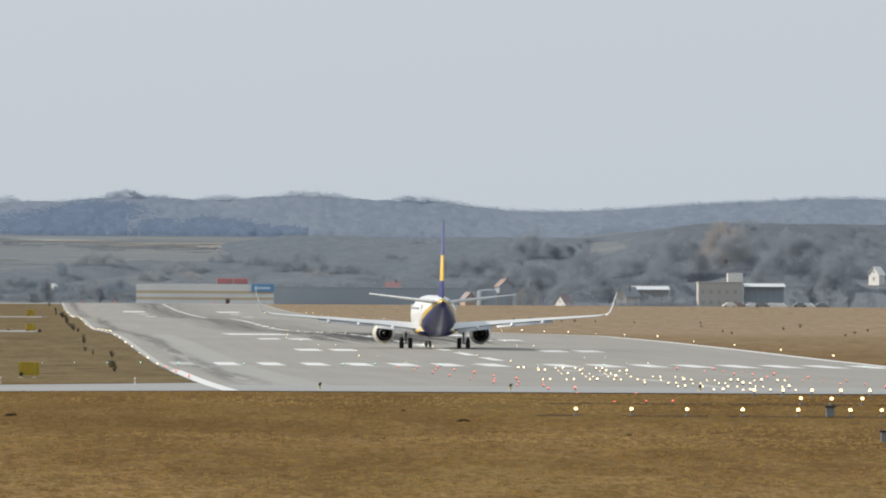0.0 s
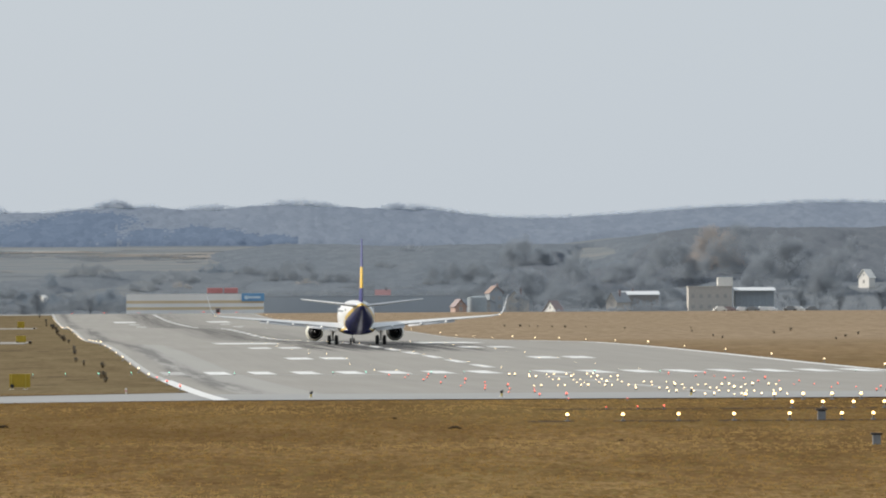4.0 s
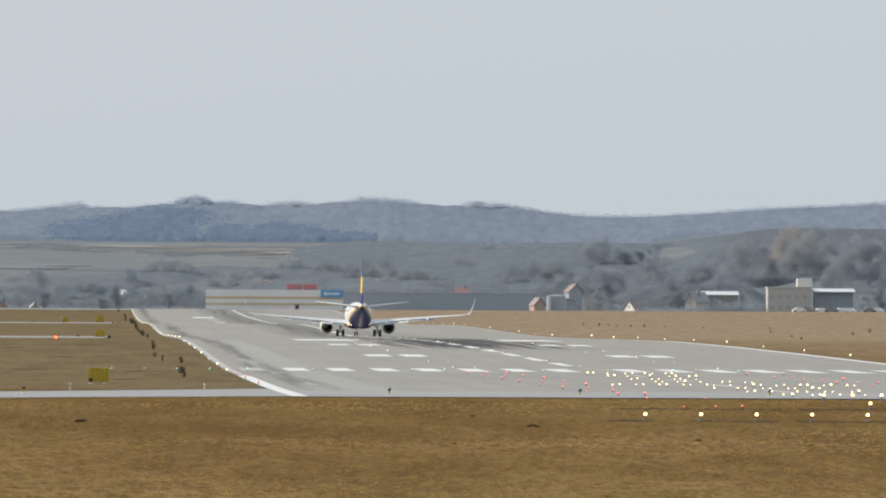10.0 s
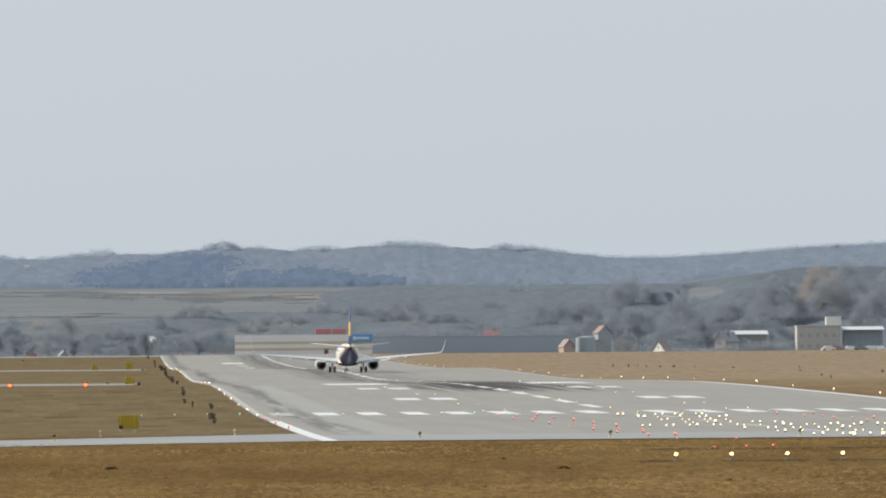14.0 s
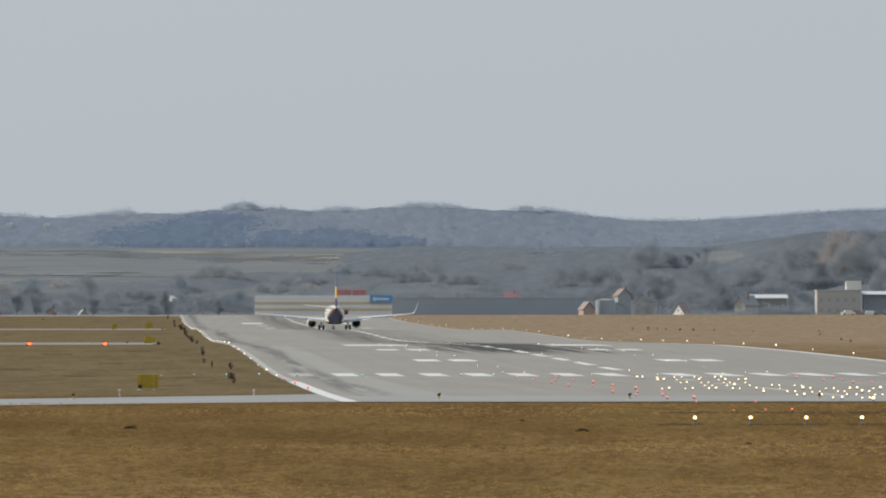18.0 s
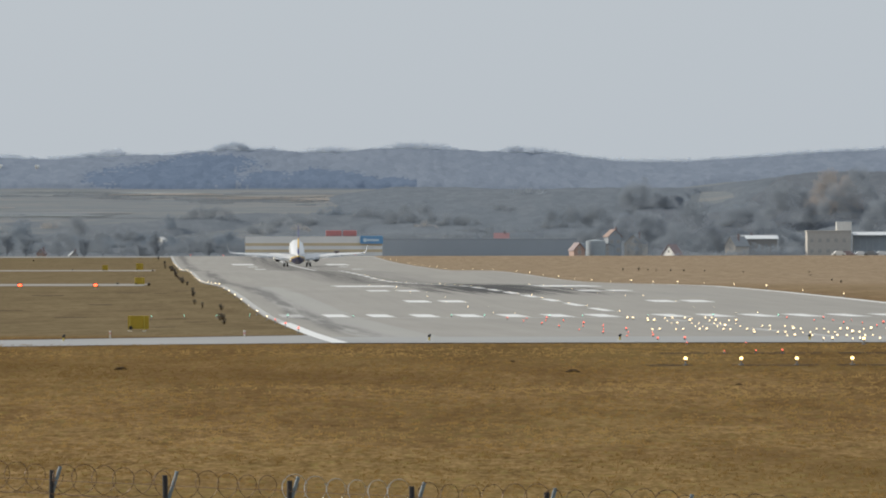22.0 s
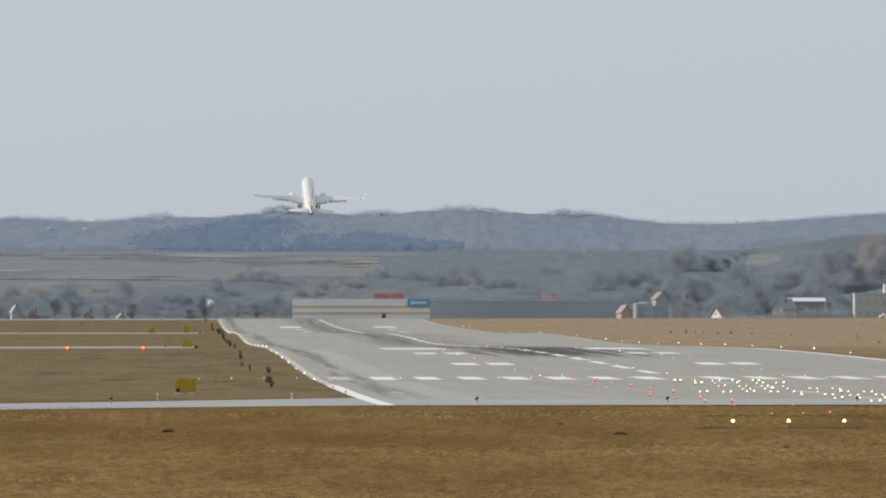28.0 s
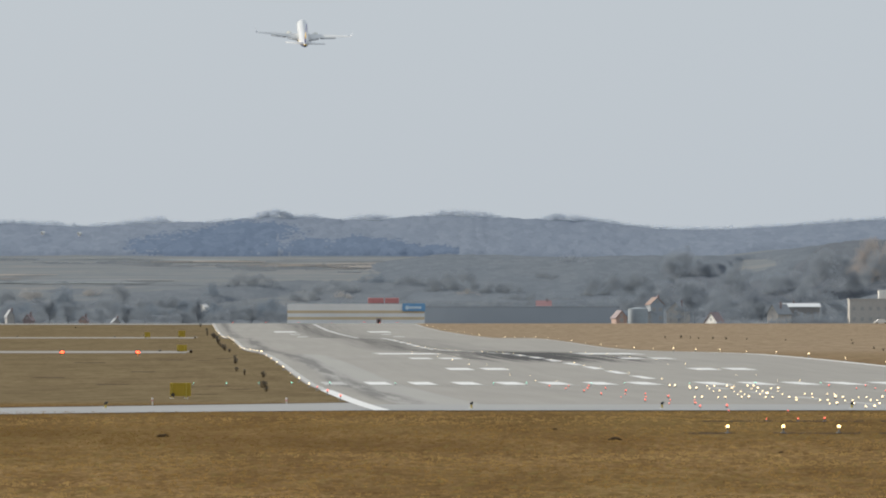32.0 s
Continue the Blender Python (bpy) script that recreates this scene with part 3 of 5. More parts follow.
        s += 50.0
    s = 560.0
    while s < 740:
        marking("centreline_dash", -0.45, 0.45, s, s + 22, FADED, "worn centreline dash")
        s += 50.0


build_markings()


def level_band(name, x0, x1, y0, y1, material, label, bend=0.0, tilt=0.0):
    """A paved band across the airfield, on the ground's rise and fall; tilt lifts its far edge to fit the camera's
    view.
    """
    bm = bmesh.new()
    rows = []
    for y in sorted({y0, y1, *[s for s in STATIONS if y0 < s < y1]}):
        up = 0.03 + tilt * (y - y0) / (y1 - y0)
        rows.append((bm.verts.new((x0, y + bend, level(y + bend) + up)), bm.verts.new((x1, y, level(y) + up))))
    for (a, b), (c, d) in zip(rows, rows[1:]):
        bm.faces.new((a, b, d, c))
    return structure(part(name, bm, material), label, "taxiway")


def build_taxiway():
    """The near taxiway, turning a little towards the viewer as it leaves the runway."""
    bm = bmesh.new()
    rows = []
    for x in [-3.2 - 4.0 * i for i in range(17)] + [-140, -300, -900]:
        near, far = 513.6 + 1.1 * max(x, -36), 592 + 2.5 * max(x, -36)
        rows.append([bm.verts.new((x, near + (far - near) * k / 4, level(near + (far - near) * k / 4) + 0.03)) for k in range(5)])
    for one, two in zip(rows, rows[1:]):
        for k in range(4):
            bm.faces.new((one[k], one[k + 1], two[k + 1], two[k]))
    structure(part("taxiway", bm, TAXI), "pale concrete taxiway meeting the runway", "taxiway")
    # Ragged dark strip: bare soil and the backlit grass edge's shade in one colour.
    bm = bmesh.new()
    rows = []
    for i in range(170):
        x = -3.6 - 0.4 * i
        far = 592 + 2.5 * max(x, -36)
        wide = 7.5 + 2.6 * noise.noise((x * 0.35, 0, 0)) + 3.0 * noise.noise((x * 0.08, 3, 0))
        rows.append((bm.verts.new((x, far - 0.3, level(far) + 0.036)), bm.verts.new((x, far + max(0.6, wide), level(far + wide) + 0.02))))
    for (a, b), (c, d) in zip(rows, rows[1:]):
        bm.faces.new((a, b, d, c))
    structure(part("soil_edge", bm, SOIL), "dark strip of soil and grass-edge shade along the taxiway", "soil")


build_taxiway()
level_band("taxiway_far", -900, -33.2, 1236, 1266, TAXI_WORN, "narrow pale taxiway across the grass", tilt=0.22)
level_band("taxiway_distant", -900, -55, 2125, 2160, TAXI_WORN, "distant pale taxiway across the grass", tilt=0.22)
level_band("perimeter_road", -900, -63, 2850, 2895, TAXI, "pale perimeter road at the end of the airfield")
structure(part("blast_pad", strip(-30.2, 30.5, 508.2, 560, 0.047), TAXI), "pale paving before the runway's end", "pavement").matrix_basis = AXIS

# ---------------------------------------------------------------- airliner


def oval(cx, y, cz, rx, rz, n=40, flat=1.0):
    ring = []
    for i in range(n):
        a = 2 * math.pi * i / n
        ring.append((cx + rx * math.cos(a), y, cz + rz * math.sin(a)))
    return ring


def foil(x, y_lead, z, chord, thick, n=11, lean=0.0, twist=0.0):
    """A wing section across x, as a loop; lean turns it towards upright for the winglet."""
    up, low = [], []
    for i in range(n):
        k = 0.5 * (1 - math.cos(math.pi * i / (n - 1)))
        h = 5 * thick * chord * (0.2969 * math.sqrt(k) - 0.126 * k - 0.3516 * k * k + 0.2843 * k ** 3 - 0.1015 * k ** 4)
        up.append((k * chord, h * 1.1 + 0.01))
        low.append((k * chord, -h * 0.9 - 0.01))
    loop = []
    for c, h in up + low[-1:0:-1]:
        loop.append((x - h * math.sin(lean), y_lead - c, z + h * math.cos(lean) - c * twist))
    return loop


def build_airliner():
    plane = thing("airliner", "white twin-engine airliner with navy and yellow tail, taking off", "airplane")
    # fuselage: distance from the main wheels, half width, half height, centre height
    rows = ((19.7, 0.05, 0.05, 2.75), (19.4, 0.42, 0.40, 2.78), (18.8, 0.85, 0.80, 2.85), (17.9, 1.25, 1.25, 2.98), (16.8, 1.55, 1.62, 3.12), (15.3, 1.78, 1.88, 3.25), (13.5, 1.88, 2.0, 3.30),
            (9.0, 1.88, 2.0, 3.30), (4.0, 1.88, 2.0, 3.30), (0.0, 1.88, 2.0, 3.30), (-4.0, 1.88, 2.0, 3.30), (-6.5, 1.86, 1.96, 3.34), (-9.0, 1.74, 1.80, 3.50), (-11.5, 1.50, 1.55, 3.74),
            (-14.0, 1.15, 1.22, 4.03), (-16.0, 0.80, 0.90, 4.28), (-17.5, 0.48, 0.58, 4.46), (-18.3, 0.27, 0.36, 4.56), (-18.6, 0.16, 0.2, 4.60))
    bm = bmesh.new()
    fine = []
    ys = [r[0] for r in rows][::-1]
    y = -18.6
    while y < 19.7:
        fine.append(oval(0, y, *[float(np.interp(y, ys, [r[k] for r in rows][::-1])) for k in (3, 1, 2)], n=48))
        y += 0.5 if y < -4 or y > 13 else 1.5
    fine.append(oval(0, 19.7, 2.75, 0.05, 0.05, n=48))
    part("fuselage", loft(bm, fine), LIVERY, plane, smooth=True)
    bm = bmesh.new()
    part("wing_fairing", loft(bm, [oval(0, yy, 1.75, rx, rz, n=28) for yy, rx, rz in ((7.4, 0.3, 0.15), (6.0, 1.5, 0.42), (3.0, 2.05, 0.58), (0.0, 2.1, 0.6), (-3.0, 1.7, 0.48), (-5.2, 0.4, 0.15))]), LIVERY, plane, smooth=True)
    part("tail_exhaust", tubed((0, -18.5, 4.6), (0, -18.95, 4.64), 0.15, 0.11, 14), DARK, plane, "dark exhaust pipe of the tail cone")
    bm = bmesh.new()
    loft(bm, [[(math.cos(a) * r * 1.0, 16.9 + 0.9 * (1 - abs(math.sin(a))) + k * 0.02, 3.62 + 0.34 * math.sin(a)) for a in [2 * math.pi * i / 20 for i in range(20)]] for k, r in ((0, 1.2), (1, 1.19))])
    part("cockpit_windows", bm, PANE, plane)
    for side in (-1, 1):
        first = part("cabin_window", boxed((-0.05, -0.14, -0.18), (0.05, 0.14, 0.18), 0.02), CABIN_PANE, plane, at=(side * 1.745, 13.0, 3.93))
        for i in range(1, 30):
            again(first, (side * 1.745, 13.0 - i * 0.62, 3.93))
        for yy in (15.2, -8.6):
            part("cabin_door", boxed((side * 1.68 - 0.06, yy - 0.42, 2.6), (side * 1.68 + 0.06, yy + 0.42, 4.4), 0.05), WHITE, plane)
        # wing with blended winglet
        sec = [(1.0, 6.6, 2.05, 7.6, 0.13, 0), (1.9, 6.1, 2.15, 6.9, 0.13, 0), (5.9, 3.95, 2.56, 4.25, 0.115, 0), (11.0, 1.45, 2.98, 3.0, 0.105, 0), (16.0, -1.05, 3.36, 1.75, 0.10, 0),
               (16.75, -1.45, 3.46, 1.62, 0.09, 0.25), (17.2, -1.80, 3.70, 1.45, 0.085, 0.8), (17.42, -2.20, 4.17, 1.22, 0.08, 1.2), (17.68, -2.85, 5.07, 0.90, 0.075, 1.3), (17.88, -3.35, 5.80, 0.55, 0.07, 1.32)]
        bm = loft(bmesh.new(), [[(side * px, py, pz) for px, py, pz in foil(x, yl, z, c, th, lean=ln, twist=0.025 if i < 5 else 0)] for i, (x, yl, z, c, th, ln) in enumerate(sec[:6])])
        wing = part("wing", bm, WING, plane, smooth=True)
        bm = loft(bmesh.new(), [[(side * px, py, pz) for px, py, pz in foil(x, yl, z, c, th, lean=ln)] for x, yl, z, c, th, ln in sec[5:]])
        part("winglet", bm, WINGLET, wing, "upswept white winglet", smooth=True)
        WINGS.append((wing, side))
        # extended flaps
        for x0, x1 in ((2.2, 5.7), (6.1, 11.6)):
            ring = []
            for x in (x0, x1):
                yt = float(np.interp(x, [s[0] for s in sec[:6]], [s[1] - s[3] for s in sec[:6]]))
                zz = float(np.interp(x, [s[0] for s in sec[:6]], [s[2] - s[3] * 0.025 for s in sec[:6]]))
                ring.append([(side * px, py, pz) for px, py, pz in foil(x, yt + 0.35, zz - 0.05, 1.25 if x < 6 else 1.0, 0.10, n=7, twist=0.28)])
            part("flap", loft(bmesh.new(), ring), FLAP, wing, smooth=True)
        for x in (4.2, 7.6, 10.6):
            yt = float(np.interp(x, [s[0] for s in sec[:6]], [s[1] - s[3] for s in sec[:6]]))
            zz = float(np.interp(x, [s[0] for s in sec[:6]], [s[2] for s in sec[:6]])) - 0.22
            rings = [oval(side * x, yt + dy, zz - 0.06 * (1.6 - dy) * 0.5, r, r * 1.3, n=12) for dy, r in ((1.9, 0.03), (1.2, 0.14), (0.2, 0.17), (-0.6, 0.12), (-1.1, 0.03))]
            part("flap_fairing", loft(bmesh.new(), rings), WHITE, wing, smooth=True)
        part("tip_lamp", tubed((side * 16.9, -2.95, 3.50), (side * 16.9, -2.75, 3.50), 0.05, 0.03, 10), LAMP_SOFT, wing, "small glowing wing tip light")
        # engine
        bm = spun([(0.86, 8.5), (0.92, 8.62), (1.0, 8.55), (1.06, 8.1), (1.09, 7.2), (1.03, 6.3), (0.82, 5.0), (0.79, 4.92), (0.74, 5.1), (0.76, 6.5), (0.80, 8.0), (0.86, 8.5)])
        nac = part("engine_nacelle", bm, NACELLE, plane, smooth=True, at=(side * 4.83, 0, 1.50))
        bm = spun([(0.0, 7.9), (0.80, 7.9), (0.80, 7.75), (0.0, 7.75)])
        part("fan", bm, DARK, nac)
        # Grey on this lip stands in for shade on the nacelle's rear rim.
        part("nozzle_lip", spun([(0.86, 5.25), (0.825, 5.0), (0.80, 4.88), (0.75, 5.05), (0.78, 5.25)]), GREY, nac, "rear lip greyed for the shade on the nacelle rim", smooth=True)
        bm = spun([(0.72, 6.0), (0.64, 5.2), (0.50, 4.3), (0.44, 4.1), (0.40, 4.2), (0.40, 4.8), (0.0, 4.8)])
        part("engine_core", bm, DARK, nac, "dark exhaust core", smooth=True)
        part("exhaust_cone", spun([(0.30, 4.8), (0.24, 4.2), (0.08, 3.6), (0.0, 3.5)], 20), DARK, nac, smooth=True)
        # Dark disc closing the bypass duct, put there as its inner shade.
        part("duct_ring", spun([(0.75, 5.5), (0.40, 5.5), (0.40, 5.45), (0.75, 5.45)]), DARK, nac, "dark disc as the shade inside the bypass duct")
        rings = [[(side * 4.83 + sx * w, yy, zz) for sx, zz in ((-1, lo), (1, lo), (1, hi), (-1, hi))] for yy, w, lo, hi in ((7.6, 0.04, 2.3, 2.55), (6.2, 0.14, 2.2, 2.72), (3.8, 0.16, 1.95, 2.5), (1.6, 0.05, 2.15, 2.3))]
        part("pylon", loft(bmesh.new(), rings), WHITE, plane)
        # tailplane
        sec = [(0.3, -13.6, 4.62, 3.9, 0.10), (1.0, -14.0, 4.70, 3.5, 0.10), (7.15, -17.4, 5.45, 1.2, 0.09)]
        bm = loft(bmesh.new(), [[(side * px, py, pz) for px, py, pz in foil(x, yl, z, c, th)] for x, yl, z, c, th in sec])
        part("tailplane", bm, WING, plane, smooth=True)
        # main landing gear, pivoting about its upper end
        leg = part("main_gear_leg", tubed((0, 0, 0), (0, 0, -1.35), 0.12, 0.10), STEEL, plane, at=(side * 2.86, 0, 1.95))
        part("gear_brace", tube(tubed((0, 0, -0.6), (-side * 0.9, 0.1, 0.05), 0.05), (0, 0, -0.8), (0, -0.5, -0.2), 0.04), STEEL, leg)
        part("gear_door", boxed((side * 0.22, -0.5, -1.0), (side * 0.26, 0.5, 0.1), 0.01), WHITE, leg)
        part("axle", tubed((-0.5, 0, -1.39), (0.5, 0, -1.39), 0.07), STEEL, leg)
        for dx in (-0.43, 0.43):
            wheel = part("wheel", spun([(0.30, -0.20), (0.50, -0.20), (0.56, -0.13), (0.56, 0.13), (0.50, 0.20), (0.30, 0.20), (0.30, -0.20)], 24), TYRE, leg, at=(dx, 0, -1.39), smooth=True)
            wheel.rotation_euler = (0, 0, math.pi / 2)
        GEAR.append((leg, side, (side * 2.86, 0, 1.95)))
    # fin and rudder
    sec = [(4.9, -11.3, 6.2), (5.6, -12.6, 5.3), (12.5, -17.3, 2.05)]
    fin = [[(px, py, pz) for px, py, pz in ((q[2] - z, q[1], z) for q in foil(z, yl, z, c, 0.085))] for z, yl, c in sec]
    part("fin", loft(bmesh.new(), [[(px, py, z) for px, py, _ in ring] for ring, (z, *_rest) in zip(fin, sec)]), FIN, plane, "navy tail fin with a yellow emblem patch", smooth=True)
    rings = [[(sx * w, yy, zz) for sx, zz in ((-1, 4.9), (1, 4.9), (0.3, hi), (-0.3, hi))] for yy, w, hi in ((-7.8, 0.05, 5.35), (-10.0, 0.16, 5.8), (-12.6, 0.22, 6.6))]
    part("fin_fillet", loft(bmesh.new(), rings), FIN, plane)
    # nose gear
    leg = part("nose_gear_leg", tubed((0, 0, 0), (0, 0, -1.25), 0.09, 0.07), STEEL, plane, at=(0, 15.6, 1.6))
    for dx in (-0.2, 0.2):
        wheel = part("wheel", spun([(0.18, -0.1), (0.30, -0.1), (0.345, -0.06), (0.345, 0.06), (0.30, 0.1), (0.18, 0.1), (0.18, -0.1)], 20), TYRE, leg, at=(dx, 0, -1.255), smooth=True)
        wheel.rotation_euler = (0, 0, math.pi / 2)
    GEAR.append((leg, 0, (0, 15.6, 1.6)))
    part("beacon", tubed((0, 2.0, 5.28), (0, 2.0, 5.42), 0.07, 0.03, 8), RED_UNIT, plane)
    return plane


GEAR, WINGS = [], []
airliner = build_airliner()

# ---------------------------------------------------------------- buildings beyond the airfield


def window(parent, x0, x1, z0, z1, y, depth=0.06, glass=HOUSE_PANE, surround=RENDER_BEIGE):
    f = part("window", boxed((x0, y - depth, z0), (x1, y, z1)), surround, parent)
    part("pane", boxed((x0 + 0.1, y - depth - 0.02, z0 + 0.1), (x1 - 0.1, y - depth + 0.01, z1 - 0.1)), glass, f)
    return f


def build_store():
    y = 3060.0
    z0 = level(y)
    x0, x1, top = -49.6, -5.9, 4.55
    store = thing("store_building", "pale grey warehouse store with two ochre bands and a blue sign", "building", ((x0 + x1) / 2, y, z0))
    w, h = (x1 - x0) / 2, top - z0
    n = 14
    for i in range(n):
        a, b = -w + 2 * w * i / n, -w + 2 * w * (i + 1) / n
        part("wall_panel", boxed((a + 0.02, 0.0, 0), (b - 0.02, 0.25, h)), CLAD, store)
    part("wall", boxed((-w, 0.26, 0), (w, 30, h - 0.15)), CLAD, store)
    part("roof", boxed((-w - 0.2, 0.2, h - 0.15), (w + 0.2, 30.2, h + 0.12), 0.03), ROOF_GREY, store)
    for zc in (2.0, -0.05):
        part("ochre_band", boxed((-w, -0.05, zc - z0 - 0.42), (w, -0.003, zc - z0 + 0.42)), OCHRE, store, "ochre cladding band")
    sign = part("sign_panel", boxed((w - 7.0, -0.7, h - 2.35), (w + 0.25, -0.3, h + 0.12), 0.03), SIGN_BLUE, store, "blue sign panel with pale mark")
    bm = bmesh.new()
    box(bm, (w - 5.0, -0.76, h - 1.55), (w - 1.0, -0.705, h - 0.85), 0.02)
    tube(bm, (w - 5.5, -0.76, h - 1.2), (w - 5.5, -0.705, h - 1.2), 0.65, sides=20)
    part("sign_mark", bm, SIGN_PALE, sign)
    for a, b in ((-4.9, 0.1), (0.5, 4.9)):
        x = -24.6 - (x0 + x1) / 2 + 5.0
        u = thing("roof_unit", "dull red rooftop box on the store", "rooftop unit", ((x0 + x1) / 2 + x + a - 1.6 + 2.2, y + 3, z0 + h + 0.12))
        part("casing", boxed((0, 0, 0), (b - a, 4, 1.75), 0.15), RED_UNIT, u)
        for k in range(4):
            part("rib", boxed(((b - a) * (k + 0.4) / 4, -0.06, 0.1), ((b - a) * (k + 0.6) / 4, -0.003, 1.6)), RED_UNIT, u)


def build_shed():
    y = 3120.0
    z0 = level(y)
    shed = thing("long_shed", "long low industrial shed in haze-greyed sheeting", "building", (25, y, z0))
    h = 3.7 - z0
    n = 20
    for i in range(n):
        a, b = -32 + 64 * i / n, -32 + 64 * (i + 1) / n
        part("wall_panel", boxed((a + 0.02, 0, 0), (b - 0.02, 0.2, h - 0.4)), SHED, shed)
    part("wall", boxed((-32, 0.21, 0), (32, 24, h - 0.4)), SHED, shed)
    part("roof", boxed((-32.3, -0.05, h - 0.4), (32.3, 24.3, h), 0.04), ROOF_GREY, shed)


def house(label, x, y, wide, deep, eaves, ridge, wall, roof, turn=0.0, gable=True, windows=2, base=None, chimney=True):
    """A small house: walls with gables, pitched roof with overhang, windows, a door and a chimney."""
    z0 = ground_height(x, y) if base is None else base
    h = thing("house", label, "house", (x, y, z0), "houses beyond the airfield", turn)
    w, d = wide / 2, deep
    bm = bmesh.new()
    if gable:
        ring = lambda yy: [(-w, yy, 0), (w, yy, 0), (w, yy, eaves), (0, yy, ridge), (-w, yy, eaves)]
    else:
        ring = None
    if gable:
        loft(bm, [ring(0), ring(d)])
    else:
        loft(bm, [[(xx, 0, 0), (xx, d, 0), (xx, d, eaves), (xx, d / 2, ridge), (xx, 0, eaves)] for xx in (-w, w)])
    part("wall", bm, wall, h)
    t = 0.18
    bm = bmesh.new()
    for s in (-1, 1):
        if gable:
            k = (ridge - eaves) / w
            pts = [(s * (w + 0.35), -k * 0.35), (0, 0)]
            q = [[(s * (w + 0.35), yy, eaves - k * 0.35 + 0.02), (0, yy, ridge + 0.02), (0, yy, ridge + t), (s * (w + 0.35), yy, eaves - k * 0.35 + t)] for yy in (-0.35, d + 0.35)]
        else:
            k = (ridge - eaves) / (d / 2)
            yo = -0.35 if s < 0 else d + 0.35
            q = [[(xx, yo, eaves - k * 0.35 + 0.02), (xx, d / 2, ridge + 0.02), (xx, d / 2, ridge + t), (xx, yo, eaves - k * 0.35 + t)] for xx in (-w - 0.3, w + 0.3)]
        loft(bm, q)
    part("roof", bm, roof, h)
    for i in range(windows):
        xc = (i + 0.5) * wide / windows - w
        window(h, xc - 0.55, xc + 0.55, eaves * 0.45, eaves * 0.45 + 1.3, 0.0)
        if eaves > 5:
            window(h, xc - 0.55, xc + 0.55, eaves * 0.75, eaves * 0.75 + 1.2, 0.0)
    if gable:
        part("attic_window", tubed((0, -0.06, eaves + (ridge - eaves) * 0.35), (0, 0.02, eaves + (ridge - eaves) * 0.35), 0.45, sides=16), HOUSE_PANE, h)
    if chimney:
        part("chimney", boxed((w * 0.35, d * 0.4, eaves), (w * 0.35 + 0.5, d * 0.4 + 0.5, ridge + 0.9), 0.02), ROOF_RED, h)
    return h


def place(bearing, y):
    """Across-distance of a thing at the given bearing (thousandths of the distance)."""
    return bearing * y / 1000.0


def build_town():
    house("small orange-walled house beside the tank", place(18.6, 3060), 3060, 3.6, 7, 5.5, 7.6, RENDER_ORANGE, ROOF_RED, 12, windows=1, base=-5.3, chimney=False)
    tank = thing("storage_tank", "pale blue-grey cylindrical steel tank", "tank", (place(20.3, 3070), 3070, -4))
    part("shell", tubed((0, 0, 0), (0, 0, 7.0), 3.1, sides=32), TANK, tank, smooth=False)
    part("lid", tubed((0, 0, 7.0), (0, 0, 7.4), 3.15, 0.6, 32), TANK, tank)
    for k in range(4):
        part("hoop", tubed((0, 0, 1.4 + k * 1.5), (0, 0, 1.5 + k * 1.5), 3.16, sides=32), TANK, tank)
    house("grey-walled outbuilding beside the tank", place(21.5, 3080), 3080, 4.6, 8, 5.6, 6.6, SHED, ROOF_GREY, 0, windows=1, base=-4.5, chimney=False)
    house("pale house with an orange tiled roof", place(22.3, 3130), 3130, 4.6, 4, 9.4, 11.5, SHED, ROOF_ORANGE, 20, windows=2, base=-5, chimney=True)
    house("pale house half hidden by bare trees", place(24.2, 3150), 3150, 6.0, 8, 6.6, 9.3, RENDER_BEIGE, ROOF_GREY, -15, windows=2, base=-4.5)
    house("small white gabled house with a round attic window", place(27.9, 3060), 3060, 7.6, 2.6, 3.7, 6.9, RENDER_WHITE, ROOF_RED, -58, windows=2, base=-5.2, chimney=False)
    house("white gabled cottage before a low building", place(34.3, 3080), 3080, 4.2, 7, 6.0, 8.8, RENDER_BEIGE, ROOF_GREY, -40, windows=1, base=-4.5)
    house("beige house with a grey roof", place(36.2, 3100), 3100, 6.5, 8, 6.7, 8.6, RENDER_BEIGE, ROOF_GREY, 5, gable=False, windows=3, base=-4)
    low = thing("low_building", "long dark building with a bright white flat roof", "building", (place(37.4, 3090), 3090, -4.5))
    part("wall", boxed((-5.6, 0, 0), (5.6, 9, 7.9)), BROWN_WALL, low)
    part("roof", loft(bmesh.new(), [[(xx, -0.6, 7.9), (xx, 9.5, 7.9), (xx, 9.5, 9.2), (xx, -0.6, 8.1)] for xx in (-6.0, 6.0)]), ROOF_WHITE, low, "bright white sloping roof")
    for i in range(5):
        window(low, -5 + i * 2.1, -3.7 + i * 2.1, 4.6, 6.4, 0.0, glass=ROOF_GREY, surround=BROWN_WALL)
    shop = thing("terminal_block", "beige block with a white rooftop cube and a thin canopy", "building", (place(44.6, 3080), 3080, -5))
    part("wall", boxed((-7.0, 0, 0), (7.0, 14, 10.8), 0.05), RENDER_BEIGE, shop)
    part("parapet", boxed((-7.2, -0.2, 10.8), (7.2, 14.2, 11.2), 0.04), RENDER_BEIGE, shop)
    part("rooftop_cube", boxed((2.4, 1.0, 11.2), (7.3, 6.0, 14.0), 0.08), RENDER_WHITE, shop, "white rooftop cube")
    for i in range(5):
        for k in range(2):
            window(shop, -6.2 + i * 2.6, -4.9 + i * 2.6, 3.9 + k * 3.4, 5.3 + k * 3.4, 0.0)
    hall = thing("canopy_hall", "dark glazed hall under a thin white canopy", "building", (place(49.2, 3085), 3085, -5))
